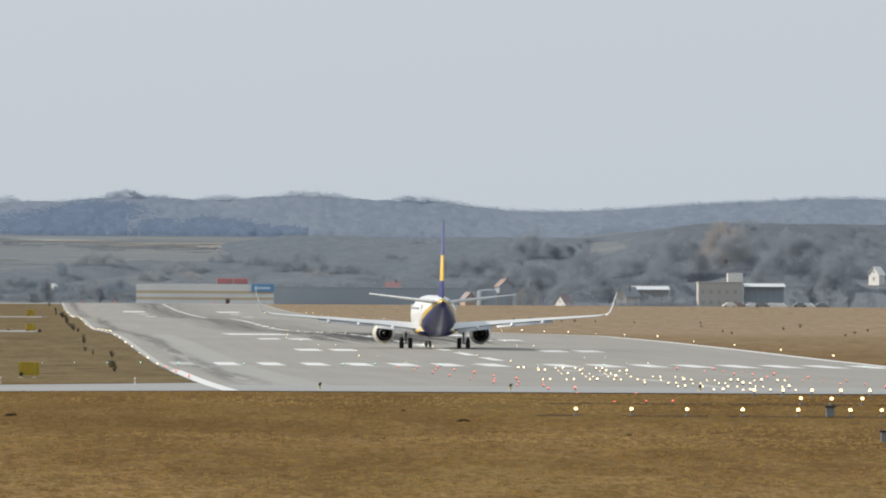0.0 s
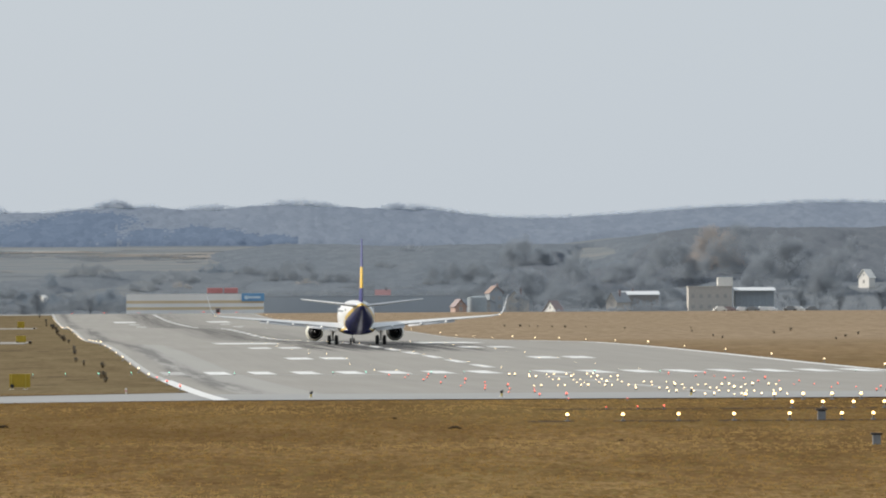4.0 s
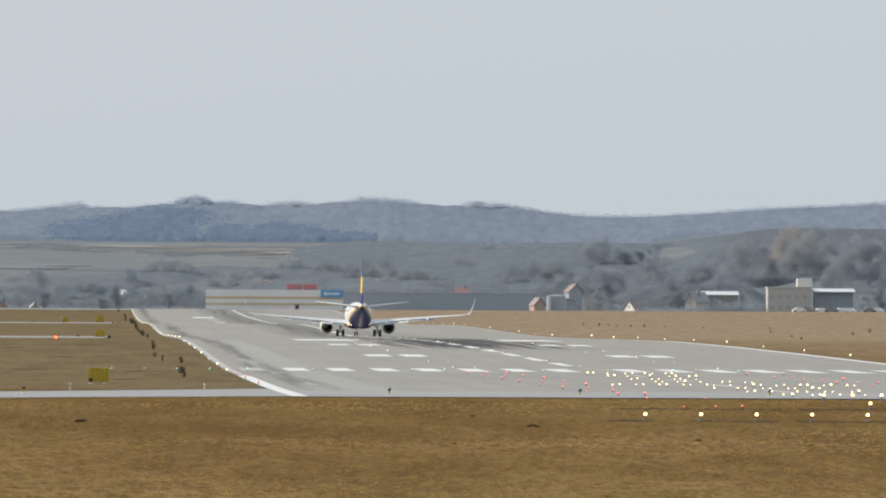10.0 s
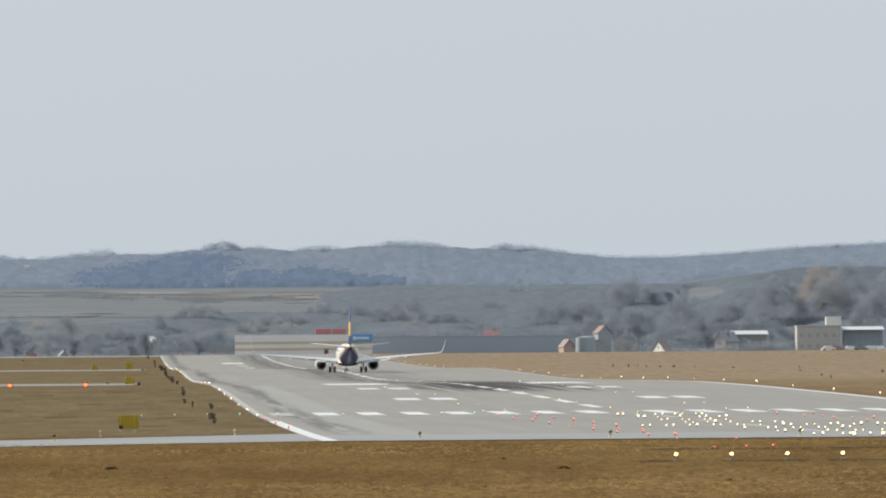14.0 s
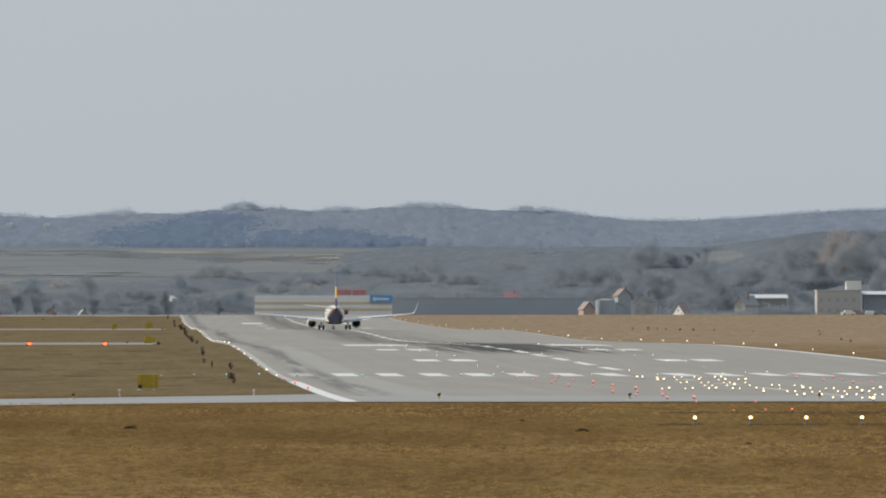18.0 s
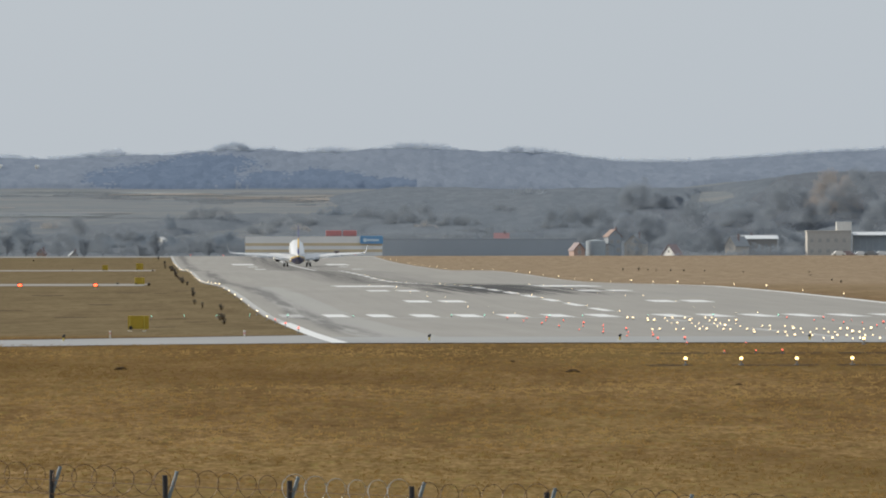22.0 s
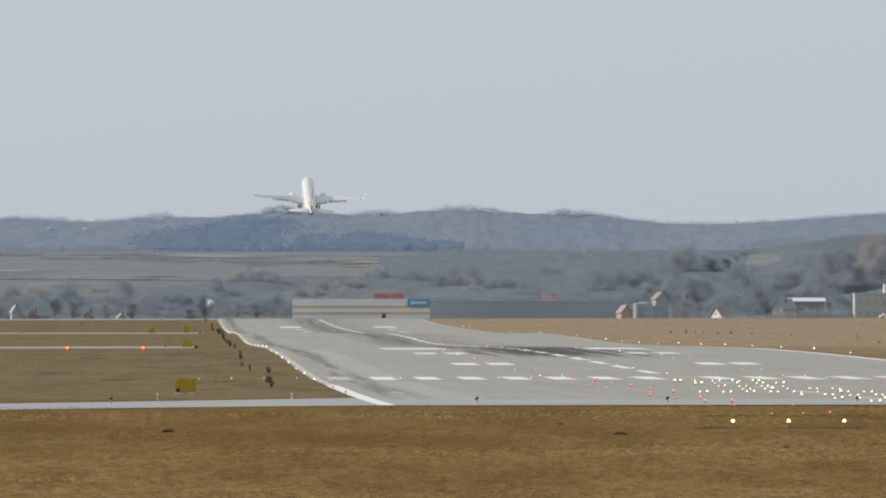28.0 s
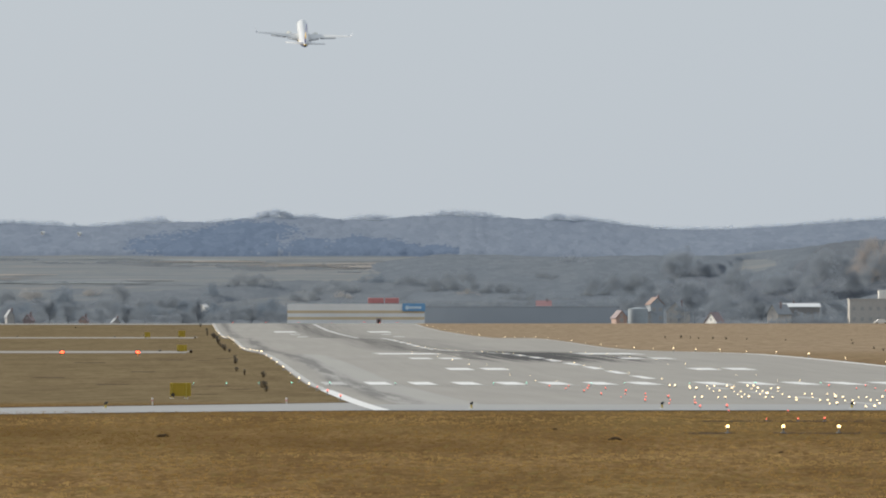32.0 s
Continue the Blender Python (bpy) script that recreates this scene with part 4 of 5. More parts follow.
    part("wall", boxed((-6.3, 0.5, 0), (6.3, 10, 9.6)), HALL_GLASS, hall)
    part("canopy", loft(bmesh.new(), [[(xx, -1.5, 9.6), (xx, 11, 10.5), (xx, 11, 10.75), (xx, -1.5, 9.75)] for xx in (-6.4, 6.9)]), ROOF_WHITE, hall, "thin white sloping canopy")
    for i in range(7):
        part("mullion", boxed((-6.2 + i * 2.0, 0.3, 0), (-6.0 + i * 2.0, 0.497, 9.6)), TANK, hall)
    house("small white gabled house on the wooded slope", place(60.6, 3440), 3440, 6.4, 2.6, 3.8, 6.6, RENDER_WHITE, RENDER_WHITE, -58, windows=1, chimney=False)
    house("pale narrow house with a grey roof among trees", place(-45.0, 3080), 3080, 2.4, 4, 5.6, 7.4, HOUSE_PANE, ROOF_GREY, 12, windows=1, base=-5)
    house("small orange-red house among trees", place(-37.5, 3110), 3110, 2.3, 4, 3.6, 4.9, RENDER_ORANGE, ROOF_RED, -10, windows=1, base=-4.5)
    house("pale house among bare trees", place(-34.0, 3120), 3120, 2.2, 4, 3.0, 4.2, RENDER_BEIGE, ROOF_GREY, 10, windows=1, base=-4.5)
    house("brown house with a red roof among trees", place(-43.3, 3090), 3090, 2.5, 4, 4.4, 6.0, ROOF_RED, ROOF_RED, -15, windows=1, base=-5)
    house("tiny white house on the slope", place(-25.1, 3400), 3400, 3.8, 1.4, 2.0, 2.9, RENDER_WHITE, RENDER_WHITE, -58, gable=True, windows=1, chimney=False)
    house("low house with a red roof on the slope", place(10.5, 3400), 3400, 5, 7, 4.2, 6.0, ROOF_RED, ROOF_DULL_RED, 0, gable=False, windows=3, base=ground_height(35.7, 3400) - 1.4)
    for b in (-41.76, -37.94):
        house("tiny white house high on the far hillside", place(b, 4488), 4488, 1.0, 1.0, 2.3, 2.7, RENDER_WHITE, RENDER_WHITE, -50, windows=1, chimney=False)
    # parked vehicles, set far before the hall so that the camera sees them
    for i, (b, m) in enumerate(((45.6, RENDER_WHITE), (46.6, ROOF_RED), (48.0, WHITE), (49.0, GREY), (50.1, WHITE), (51.0, WHITE), (52.9, GREY), (53.8, WHITE), (55.3, GREY))):
        car = thing("car", "parked car, a pale speck before the hall", "car", (place(b, 2958), 2958 + (i % 3) * 4, level(2958 + (i % 3) * 4) + 0.02), "parked cars", 70 if i % 2 else 96)
        bm = bmesh.new()
        loft(bm, [[(px * 0.9, yy, z) for px, z in ((-1, 0.3), (1, 0.3), (1, 0.85), (0.9, hi), (-0.9, hi), (-1, 0.85))] for yy, hi in ((-2.1, 0.9), (-1.6, 0.95), (-0.9, 1.6), (0.8, 1.62), (1.5, 1.05), (2.1, 0.9))])
        part("body", bm, m, car)
        part("glass", boxed((-0.84, -1.0, 1.05), (0.84, 0.9, 1.45), 0.1), PANE, car)
        for wx in (-0.8, 0.8):
            for wy in (-1.3, 1.35):
                part("wheel", tubed((wx - 0.1, wy, 0.32), (wx + 0.1, wy, 0.32), 0.32), TYRE, car)


build_store()
build_shed()
build_town()

# ---------------------------------------------------------------- woods
RNG = np.random.default_rng(7)


def twigs(centres, sizes, per, leaf):
    """Crowns of loose small clumps: triangles strewn through uneven ovals, per of them in each. Returns vertices and faces."""
    n = len(centres)
    per = np.broadcast_to(np.asarray(per, dtype=int), (n,))
    own = np.repeat(np.arange(n), per)
    total = len(own)
    d = RNG.normal(size=(total, 3))
    d /= np.linalg.norm(d, axis=1)[:, None]
    r = RNG.random(total) ** 0.42
    ph = (RNG.random((n, 3)) * 6.28)[own]
    lobes = 1 + 0.26 * np.sin(3.0 * d[:, 0] + ph[:, 0]) * np.cos(3.4 * d[:, 2] + ph[:, 1]) + 0.20 * np.sin(7.0 * d[:, 0] + ph[:, 2]) * np.sin(6.0 * d[:, 2] + ph[:, 0])
    p = centres[own] + d * (r * lobes)[:, None] * sizes[own]
    s = leaf * (0.5 + RNG.random(total))
    tri = RNG.normal(size=(total, 3, 3)) * (s[:, None, None] * np.array((1.0, 0.6, 1.0)))
    v = (p[:, None, :] + tri).reshape(-1, 3)
    f = np.arange(total * 3).reshape(-1, 3)
    return v, f


def mesh_from(name, v, f, material):
    me = bpy.data.meshes.new(name)
    me.vertices.add(len(v))
    me.vertices.foreach_set("co", np.asarray(v, dtype=np.float32).ravel())
    me.loops.add(f.size)
    me.loops.foreach_set("vertex_index", f.astype(np.int32).ravel())
    me.polygons.add(len(f))
    me.polygons.foreach_set("loop_start", np.arange(0, f.size, 3, dtype=np.int32))
    me.polygons.foreach_set("use_smooth", np.ones(len(f), dtype=bool))
    me.update(calc_edges=True)
    me.materials.append(material)
    return me


def woodland(name, label, c, s, material, thick=0.95, leaf=0.088):
    """Leafless trees as one mass of fine twigs; thick: how many layers of twigs one looks through in a crown."""
    c, s = np.array(c, dtype=float), np.array(s, dtype=float)
    v, f = twigs(c, s, np.maximum(20, thick * s[:, 0] * s[:, 2] / leaf ** 2), leaf)
    return tagged(new(name, mesh_from(name, v, f, material)), label, "trees", kind="stuff")


def tree_tops(x, y, wide, deep):
    """Height of the rounded crown that stands at x, y in a closed wood, from 0 between the trees to 1."""
    d = noise.voronoi((x / wide, y / deep, 0.5))[0][0]
    e = noise.voronoi((x / wide * 2.3 + 7, y / deep * 2.3, 2.5))[0][0]
    return 0.7 * math.sqrt(max(0.0, 1 - min(1.0, d * 1.15) ** 2)) + 0.3 * math.sqrt(max(0.0, 1 - min(1.0, e * 1.15) ** 2))


def canopy(name, label, xr, yr, tall, material, dx=1.2, dy=2.0, lump=1.5, wide=3.4, deep=7.0, cover=None):
    """The top of a wood seen from afar, crown beside crown, sinking into the ground at its edges."""
    nx, ny = int((xr[1] - xr[0]) / dx) + 1, int((yr[1] - yr[0]) / dy) + 1
    verts, shown = [], []
    for j in range(ny):
        y = yr[0] + j * dy
        for i in range(nx):
            x = xr[0] + i * dx
            k = max(0.0, min(1.0, (x - xr[0]) / 6, (xr[1] - x) / 6, (y - yr[0]) / 4, (yr[1] - y) / 4)) * (cover(x, y) if cover else 1.0)
            h = tall + 0.5 * noise.noise((x * 0.07, y * 0.03, 1.7)) + (lump * tree_tops(x, y, wide, deep) if k > 0 else 0)
            verts.append((x, y, ground_height(x, y) - 0.6 + k * (h + 0.6)))
            shown.append(k > 0)
    faces = []
    for j in range(ny - 1):
        for i in range(nx - 1):
            q = (j * nx + i, j * nx + i + 1, (j + 1) * nx + i + 1, (j + 1) * nx + i)
            if any(shown[p] for p in q):
                faces.append(q)
    ob = from_arrays(name, verts, faces, material)
    ob.data.polygons.foreach_set("use_smooth", [True] * len(faces))
    return tagged(ob, label, "trees", kind="stuff")


def pines(x, y):
    """Above 0 inside the dark conifer stands of the far hillside."""
    best = -9.0
    for cx, cy, rx, ry in ((-108, 4462, 37, 32), (-94, 4482, 26, 26), (-62, 4455, 15, 18), (-36, 4458, 19, 20), (-12, 4450, 18, 11)):
        best = max(best, 1 - ((x - cx) / rx) ** 2 - ((y - cy) / ry) ** 2)
    return best + 0.5 * noise.noise((x * 0.06, y * 0.06, 2.0))


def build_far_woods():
    edge = lambda x: 4441 + 3 * noise.noise((x * 0.05, 0, 0))
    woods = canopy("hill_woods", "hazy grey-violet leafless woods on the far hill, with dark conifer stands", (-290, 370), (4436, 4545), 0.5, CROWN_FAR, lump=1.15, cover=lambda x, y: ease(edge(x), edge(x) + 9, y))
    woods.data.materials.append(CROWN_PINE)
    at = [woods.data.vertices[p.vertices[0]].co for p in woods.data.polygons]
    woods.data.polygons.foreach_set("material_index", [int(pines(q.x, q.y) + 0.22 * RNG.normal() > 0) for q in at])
    # the row of trees along the ridge makes the skyline
    c, s = [], []
    x = -288.0
    while x < 313:
        k = RNG.uniform(1.0, 2.1)
        high = skyline(x) + RNG.uniform(-0.9, 0.2) - k
        c.append((x, 4522 + RNG.uniform(-5, 5), high))
        s.append((k * RNG.uniform(0.9, 1.4), k, k))
        c.append((x + RNG.normal(), 4519 + RNG.uniform(-4, 4), high - RNG.uniform(0.8, 2.0)))
        s.append((k * 1.5, k, k * 1.2))
        x += k * RNG.uniform(0.45, 0.9)
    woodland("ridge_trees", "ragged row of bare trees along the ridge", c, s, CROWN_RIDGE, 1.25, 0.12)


def build_field_hedges():
    """Thin hedges and bushes that part the terraced fields."""
    c, s = [], []
    for k in range(15):
        y = 3565 + 232 * ((k * 0.618 + 0.11) % 1.0)
        x0 = -260 + 320 * ((k * 0.377 + 0.05) % 1.0)
        length = 30 + 90 * ((k * 0.73) % 1.0)
        x = x0
        while x < min(70, x0 + length):
            r = RNG.uniform(0.35, 0.7) * (1.7 if RNG.random() < 0.08 else 1.0)
            yy = y + 0.08 * (x - x0) * (-1) ** k + 4 * noise.noise((x * 0.03, k, 0))
            if noise.noise((x * 0.06, k * 3.0, 5.0)) > -0.22:
                c.append((x, yy, ground_height(x, yy) + r * 0.3))
                s.append((r * 1.9, r * 1.6, r * 0.75))
            x += r * RNG.uniform(1.0, 1.9)
    woodland("field_hedges", "thin dark hedges between the terraced fields", c, s, CROWN_MID, 1.4, 0.12)


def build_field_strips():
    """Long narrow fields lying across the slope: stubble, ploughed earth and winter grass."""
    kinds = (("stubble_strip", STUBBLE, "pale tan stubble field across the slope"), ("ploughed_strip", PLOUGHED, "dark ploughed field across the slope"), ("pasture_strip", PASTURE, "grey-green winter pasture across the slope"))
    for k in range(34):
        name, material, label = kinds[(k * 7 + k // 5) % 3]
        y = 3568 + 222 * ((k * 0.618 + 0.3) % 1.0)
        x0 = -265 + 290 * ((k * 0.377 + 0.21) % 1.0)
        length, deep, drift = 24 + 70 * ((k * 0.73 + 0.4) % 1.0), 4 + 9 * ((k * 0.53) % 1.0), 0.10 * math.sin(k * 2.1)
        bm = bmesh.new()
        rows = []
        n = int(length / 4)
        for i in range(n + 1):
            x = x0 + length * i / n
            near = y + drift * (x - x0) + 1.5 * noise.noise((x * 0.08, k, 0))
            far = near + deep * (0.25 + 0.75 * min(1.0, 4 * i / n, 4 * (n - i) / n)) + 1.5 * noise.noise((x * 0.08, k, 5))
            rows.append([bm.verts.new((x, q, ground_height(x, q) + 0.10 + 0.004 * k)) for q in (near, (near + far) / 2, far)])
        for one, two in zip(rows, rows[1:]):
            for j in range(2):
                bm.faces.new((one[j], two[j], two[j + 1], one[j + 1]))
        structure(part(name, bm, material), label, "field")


def grove(rows, name, label, material):
    """Stands of trees grown into one another: for each the bearings of its two sides, its distance and its height."""
    c, s = [], []
    for b0, b1, y0, high in rows:
        half, mid = (b1 - b0) * y0 / 2000.0, (b1 + b0) * y0 / 2000.0
        for _ in range(int(6 + 0.30 * half * high)):
            u = RNG.uniform(-1, 1)
            x, y = mid + u * half, y0 + RNG.uniform(-5, 5)
            roof = high * (1 - 0.75 * abs(u) ** 2.6) * (0.90 + 0.25 * noise.noise((x * 0.14, y0, 0.0)))
            if 202 < x < 215 and y < 3440:                       # the view of the white house stays open
                continue
            k = min(0.45 * high, RNG.uniform(1.3, 2.9) * (0.7 + 0.025 * min(high, 16)))
            up = max(0.45 * k, roof * RNG.random() ** 0.55 - k * 0.85)
            c.append((x, y, ground_height(x, y) + up))
            s.append((k * RNG.uniform(0.85, 1.3), k, k * RNG.uniform(0.8, 1.15)))
    return woodland(name, label, c, s, material)


def build_groves():
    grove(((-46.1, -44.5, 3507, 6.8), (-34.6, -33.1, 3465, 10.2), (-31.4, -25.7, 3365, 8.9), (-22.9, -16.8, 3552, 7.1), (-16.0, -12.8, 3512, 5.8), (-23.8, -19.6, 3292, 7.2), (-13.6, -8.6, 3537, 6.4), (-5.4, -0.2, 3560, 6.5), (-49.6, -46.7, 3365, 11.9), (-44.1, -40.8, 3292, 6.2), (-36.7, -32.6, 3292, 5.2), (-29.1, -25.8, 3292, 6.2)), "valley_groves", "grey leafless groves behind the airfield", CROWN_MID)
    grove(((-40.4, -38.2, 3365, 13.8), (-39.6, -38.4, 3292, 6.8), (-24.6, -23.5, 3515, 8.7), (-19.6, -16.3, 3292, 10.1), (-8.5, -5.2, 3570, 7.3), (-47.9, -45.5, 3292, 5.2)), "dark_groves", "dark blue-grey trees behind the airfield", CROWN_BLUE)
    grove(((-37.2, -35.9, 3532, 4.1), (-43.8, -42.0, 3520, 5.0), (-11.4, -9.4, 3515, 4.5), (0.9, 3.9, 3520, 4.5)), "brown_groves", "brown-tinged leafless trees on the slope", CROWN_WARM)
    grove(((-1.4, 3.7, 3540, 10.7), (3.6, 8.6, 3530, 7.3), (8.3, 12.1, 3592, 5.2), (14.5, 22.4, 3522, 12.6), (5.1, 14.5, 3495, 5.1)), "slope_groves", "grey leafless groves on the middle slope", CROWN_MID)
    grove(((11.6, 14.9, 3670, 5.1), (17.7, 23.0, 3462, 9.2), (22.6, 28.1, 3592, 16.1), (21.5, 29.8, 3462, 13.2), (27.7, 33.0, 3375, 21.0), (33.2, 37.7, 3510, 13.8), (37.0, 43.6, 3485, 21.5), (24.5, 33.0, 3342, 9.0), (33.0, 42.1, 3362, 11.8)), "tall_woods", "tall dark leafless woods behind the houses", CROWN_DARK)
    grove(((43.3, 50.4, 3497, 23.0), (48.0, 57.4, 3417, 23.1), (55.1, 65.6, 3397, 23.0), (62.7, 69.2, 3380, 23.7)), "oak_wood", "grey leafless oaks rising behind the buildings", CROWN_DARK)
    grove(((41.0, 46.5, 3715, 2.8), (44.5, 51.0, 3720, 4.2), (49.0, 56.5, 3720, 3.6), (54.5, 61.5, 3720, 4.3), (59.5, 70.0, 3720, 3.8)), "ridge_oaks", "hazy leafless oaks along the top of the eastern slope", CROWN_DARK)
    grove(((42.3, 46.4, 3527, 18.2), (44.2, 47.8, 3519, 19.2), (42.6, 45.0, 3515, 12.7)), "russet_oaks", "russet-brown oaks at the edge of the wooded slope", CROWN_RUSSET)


def clearing(x, y):
    """Strips towards the camera kept bare so the lone houses on the slopes show."""
    return (abs(x + 85) < 4.5 and 3250 < y < 3415) or (abs(x - 208) < 6 and 3350 < y < 3460)


def glade(x, y):
    """Near 1 on the small green meadow in the slope woods."""
    return ease(-0.4, 0.4, 1 - abs((x - 119) / 9) ** 2 - abs((y - 3655) / 40) ** 2 + 0.6 * noise.noise((x * 0.2, y * 0.05, 1.0)))


def oaks(x, y):
    """Near 1 under the dense dark oak wood that climbs the eastern slope."""
    wander = 9 * noise.noise((x * 0.05, y * 0.02, 6.0))
    climb = x - (118 + 0.14 * (y - 3480)) + wander
    knoll = min(x - 84, 106 - x, 0.3 * (3650 - y)) + wander
    foot = min(x - 78, 0.3 * (3570 - y)) + wander
    return ease(-4, 4, max(climb, knoll, foot))


def build_scrub():
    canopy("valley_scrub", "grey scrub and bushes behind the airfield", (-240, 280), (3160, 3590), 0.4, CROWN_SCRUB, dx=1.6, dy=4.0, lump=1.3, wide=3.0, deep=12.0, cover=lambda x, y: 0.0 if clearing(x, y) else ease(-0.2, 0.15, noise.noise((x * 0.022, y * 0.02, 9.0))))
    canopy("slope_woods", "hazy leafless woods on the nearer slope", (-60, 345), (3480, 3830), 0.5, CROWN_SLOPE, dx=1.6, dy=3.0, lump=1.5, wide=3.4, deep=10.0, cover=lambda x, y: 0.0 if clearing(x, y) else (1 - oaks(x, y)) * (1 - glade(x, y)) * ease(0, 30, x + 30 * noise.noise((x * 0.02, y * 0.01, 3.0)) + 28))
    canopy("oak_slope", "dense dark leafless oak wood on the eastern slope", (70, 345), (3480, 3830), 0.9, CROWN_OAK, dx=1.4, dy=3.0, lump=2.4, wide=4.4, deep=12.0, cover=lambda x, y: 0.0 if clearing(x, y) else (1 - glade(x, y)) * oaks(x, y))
    c, s = [], []
    for x in np.arange(86, 200, 1.1):
        k = RNG.uniform(0.8, 1.6) * (1.5 if 104 < x < 128 else 1.0)
        if noise.noise((x * 0.09, 0.0, 3.0)) > (-0.3 if x < 130 else 0.05):
            y = 3022 + RNG.uniform(-5, 5)
            c.append((x, y, ground_height(x, y) + k * 0.5 + RNG.random() * k))
            s.append((k * 1.2, k, k))
    woodland("boundary_hedge", "dark hedge and shrubs before the buildings", c, s, CROWN_DARK, 1.4, 0.11)


def build_valley_trees():
    """Loose rows of trees along the foot of the slope, from the western houses to the store, and behind the shed."""
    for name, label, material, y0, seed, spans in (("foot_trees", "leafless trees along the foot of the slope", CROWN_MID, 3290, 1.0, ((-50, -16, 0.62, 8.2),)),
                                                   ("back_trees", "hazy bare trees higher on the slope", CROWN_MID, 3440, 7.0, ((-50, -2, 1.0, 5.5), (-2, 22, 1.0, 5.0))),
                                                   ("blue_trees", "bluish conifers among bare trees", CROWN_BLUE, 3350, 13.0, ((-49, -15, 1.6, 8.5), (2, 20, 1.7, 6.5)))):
        rows = []
        for b0, b1, step, high in spans:
            b = b0
            while b < b1:
                k = noise.noise((b * 0.55, seed, 0.0))
                if k > -0.28:
                    rows.append((b, b + step * RNG.uniform(0.9, 1.7), y0 + RNG.uniform(-25, 25), high * (0.7 + 0.8 * k)))
                b += step * RNG.uniform(0.7, 1.3)
        grove(rows, name, label, material)


build_valley_trees()
build_far_woods()
build_field_strips()
build_field_hedges()
build_groves()
build_scrub()


def build_tree(height, spread, material, seed):
    """A bare tree: tapered trunk, limbs, and an uneven crown of small twig clumps with gaps."""
    rng = random.Random(seed)
    t = thing("tree", "bare dark tree at the edge of the airfield", "tree", group="trees beyond the airfield")
    bm = bmesh.new()
    tube(bm, (0, 0, -0.5), (0.1, 0, height * 0.6), 0.020 * height, 0.010 * height, 8)
    tips = []
    for k in range(10):
        a, e = rng.uniform(0, 6.28), rng.uniform(0.3, 1.25)
        z = height * rng.uniform(0.18, 0.55)
        L = spread * rng.uniform(0.5, 1.0)
        tip = (L * math.cos(a) * math.cos(e), L * math.sin(a) * math.cos(e), min(height * 0.9, z + L * math.sin(e) * 1.4))
        tube(bm, (0.05, 0, z), tip, 0.005 * height, 0.002 * height, 5)
        tips.append(tip)
    part("trunk", bm, BARK, t)
    c = np.array(tips + [(0, 0, height * 0.8), (0, 0, height * 0.4)])
    s = np.array([[spread * rng.uniform(0.22, 0.5)] * 2 + [height * rng.uniform(0.09, 0.2)] for _ in c])
    v, f = twigs(c, s, 230, 0.012 * height)
    o = new("crown", mesh_from("crown", v, f, material))
    o.parent = t
    return t


def build_trees():
    kinds = [build_tree(9, 5.0, CROWN_MID, 1), build_tree(11, 3.8, CROWN_MID, 2), build_tree(7, 5.0, CROWN_MID, 3), build_tree(12, 6.0, CROWN_MID, 4)]
    kinds[3]["label"] = "broad bare tree on the wooded slope"
    for k in kinds[:3]:
        k["label"] = "bare dark tree beyond the airfield"
    rng = random.Random(5)
    spots = []
    for b, y, kind, scale in ((-47, 3150, 1, .8), (-45, 3110, 0, .7), (-41, 3100, 1, .9), (-39, 3130, 1, 1), (-35.5, 3100, 0, .8), (-33, 3140, 1, .9), (-31, 3110, 2, .9), (-29, 3150, 0, .9), (-27, 3120, 1, .7),
                              (-25.5, 3160, 1, 1.1), (-24, 3130, 2, .8), (-22, 3110, 0, .8), (-20, 3140, 1, .85), (-18.5, 3120, 0, .8), (-17, 3100, 2, .9),
                              (21.3, 3150, 1, .8), (24.5, 3120, 0, 1.0), (25.4, 3160, 1, 1.3), (26.2, 3200, 0, 1.2), (24.8, 3240, 0, 1.3), (29.8, 3130, 2, .9), (31.5, 3110, 0, .9), (33, 3130, 1, 1.0),
                              (35.3, 3140, 0, .9), (37.0, 3120, 0, .8), (39.6, 3130, 1, .8), (40.8, 3110, 2, .9), (41.8, 3130, 0, .8), (52.3, 3110, 0, .9), (54, 3120, 1, .9), (56, 3110, 0, 1), (58, 3130, 1, 1), (60, 3120, 0, .9), (62.5, 3130, 1, 1), (65, 3110, 0, 1), (67, 3130, 1, 1),
                              (64.0, 3440, 3, 1.0), (66.0, 3460, 3, 1.0)):
        spots.append((kinds[kind], b, y, scale))
    for src, b, y, scale in spots:
        x = place(b, y)
        t = copy_thing(src, pose(x, y, ground_height(x, y) - 0.2, 0, 0, rng.uniform(0, 360)))
        t.scale = (scale * rng.uniform(0.9, 1.1), scale, scale * rng.uniform(0.9, 1.1))
    for k in kinds:
        for o in (*k.children_recursive, k):
            bpy.data.objects.remove(o)


build_trees()

# ---------------------------------------------------------------- lights of the runway


def lamp_kind(name, label, lens, stem, radius, group, dome=True):
    """An elevated airfield light: base plate, stem, housing and glowing lens."""
    t = thing(name, label, "runway light", group=group)
    part("base_plate", tubed((0, 0, -0.03), (0, 0, 0.025), radius * 1.5, sides=12), GREY, t)
    if stem > 0.06:
        part("stem", tubed((0, 0, 0.02), (0, 0, stem), 0.028, sides=8), YELLOW if stem > 0.3 else GREY, t)
    part("housing", tubed((0, 0, stem - 0.02), (0, 0, stem + 0.05), radius * 0.7, radius, 12), BLACK, t)
    bm = bmesh.new()
    bmesh.ops.create_uvsphere(bm, u_segments=12, v_segments=8, radius=radius)
    bmesh.ops.translate(bm, vec=(0, 0, stem + 0.05 + radius * 0.7), verts=bm.verts)
    part("lens", bm, lens, t, "glowing lens", smooth=True)
    return t


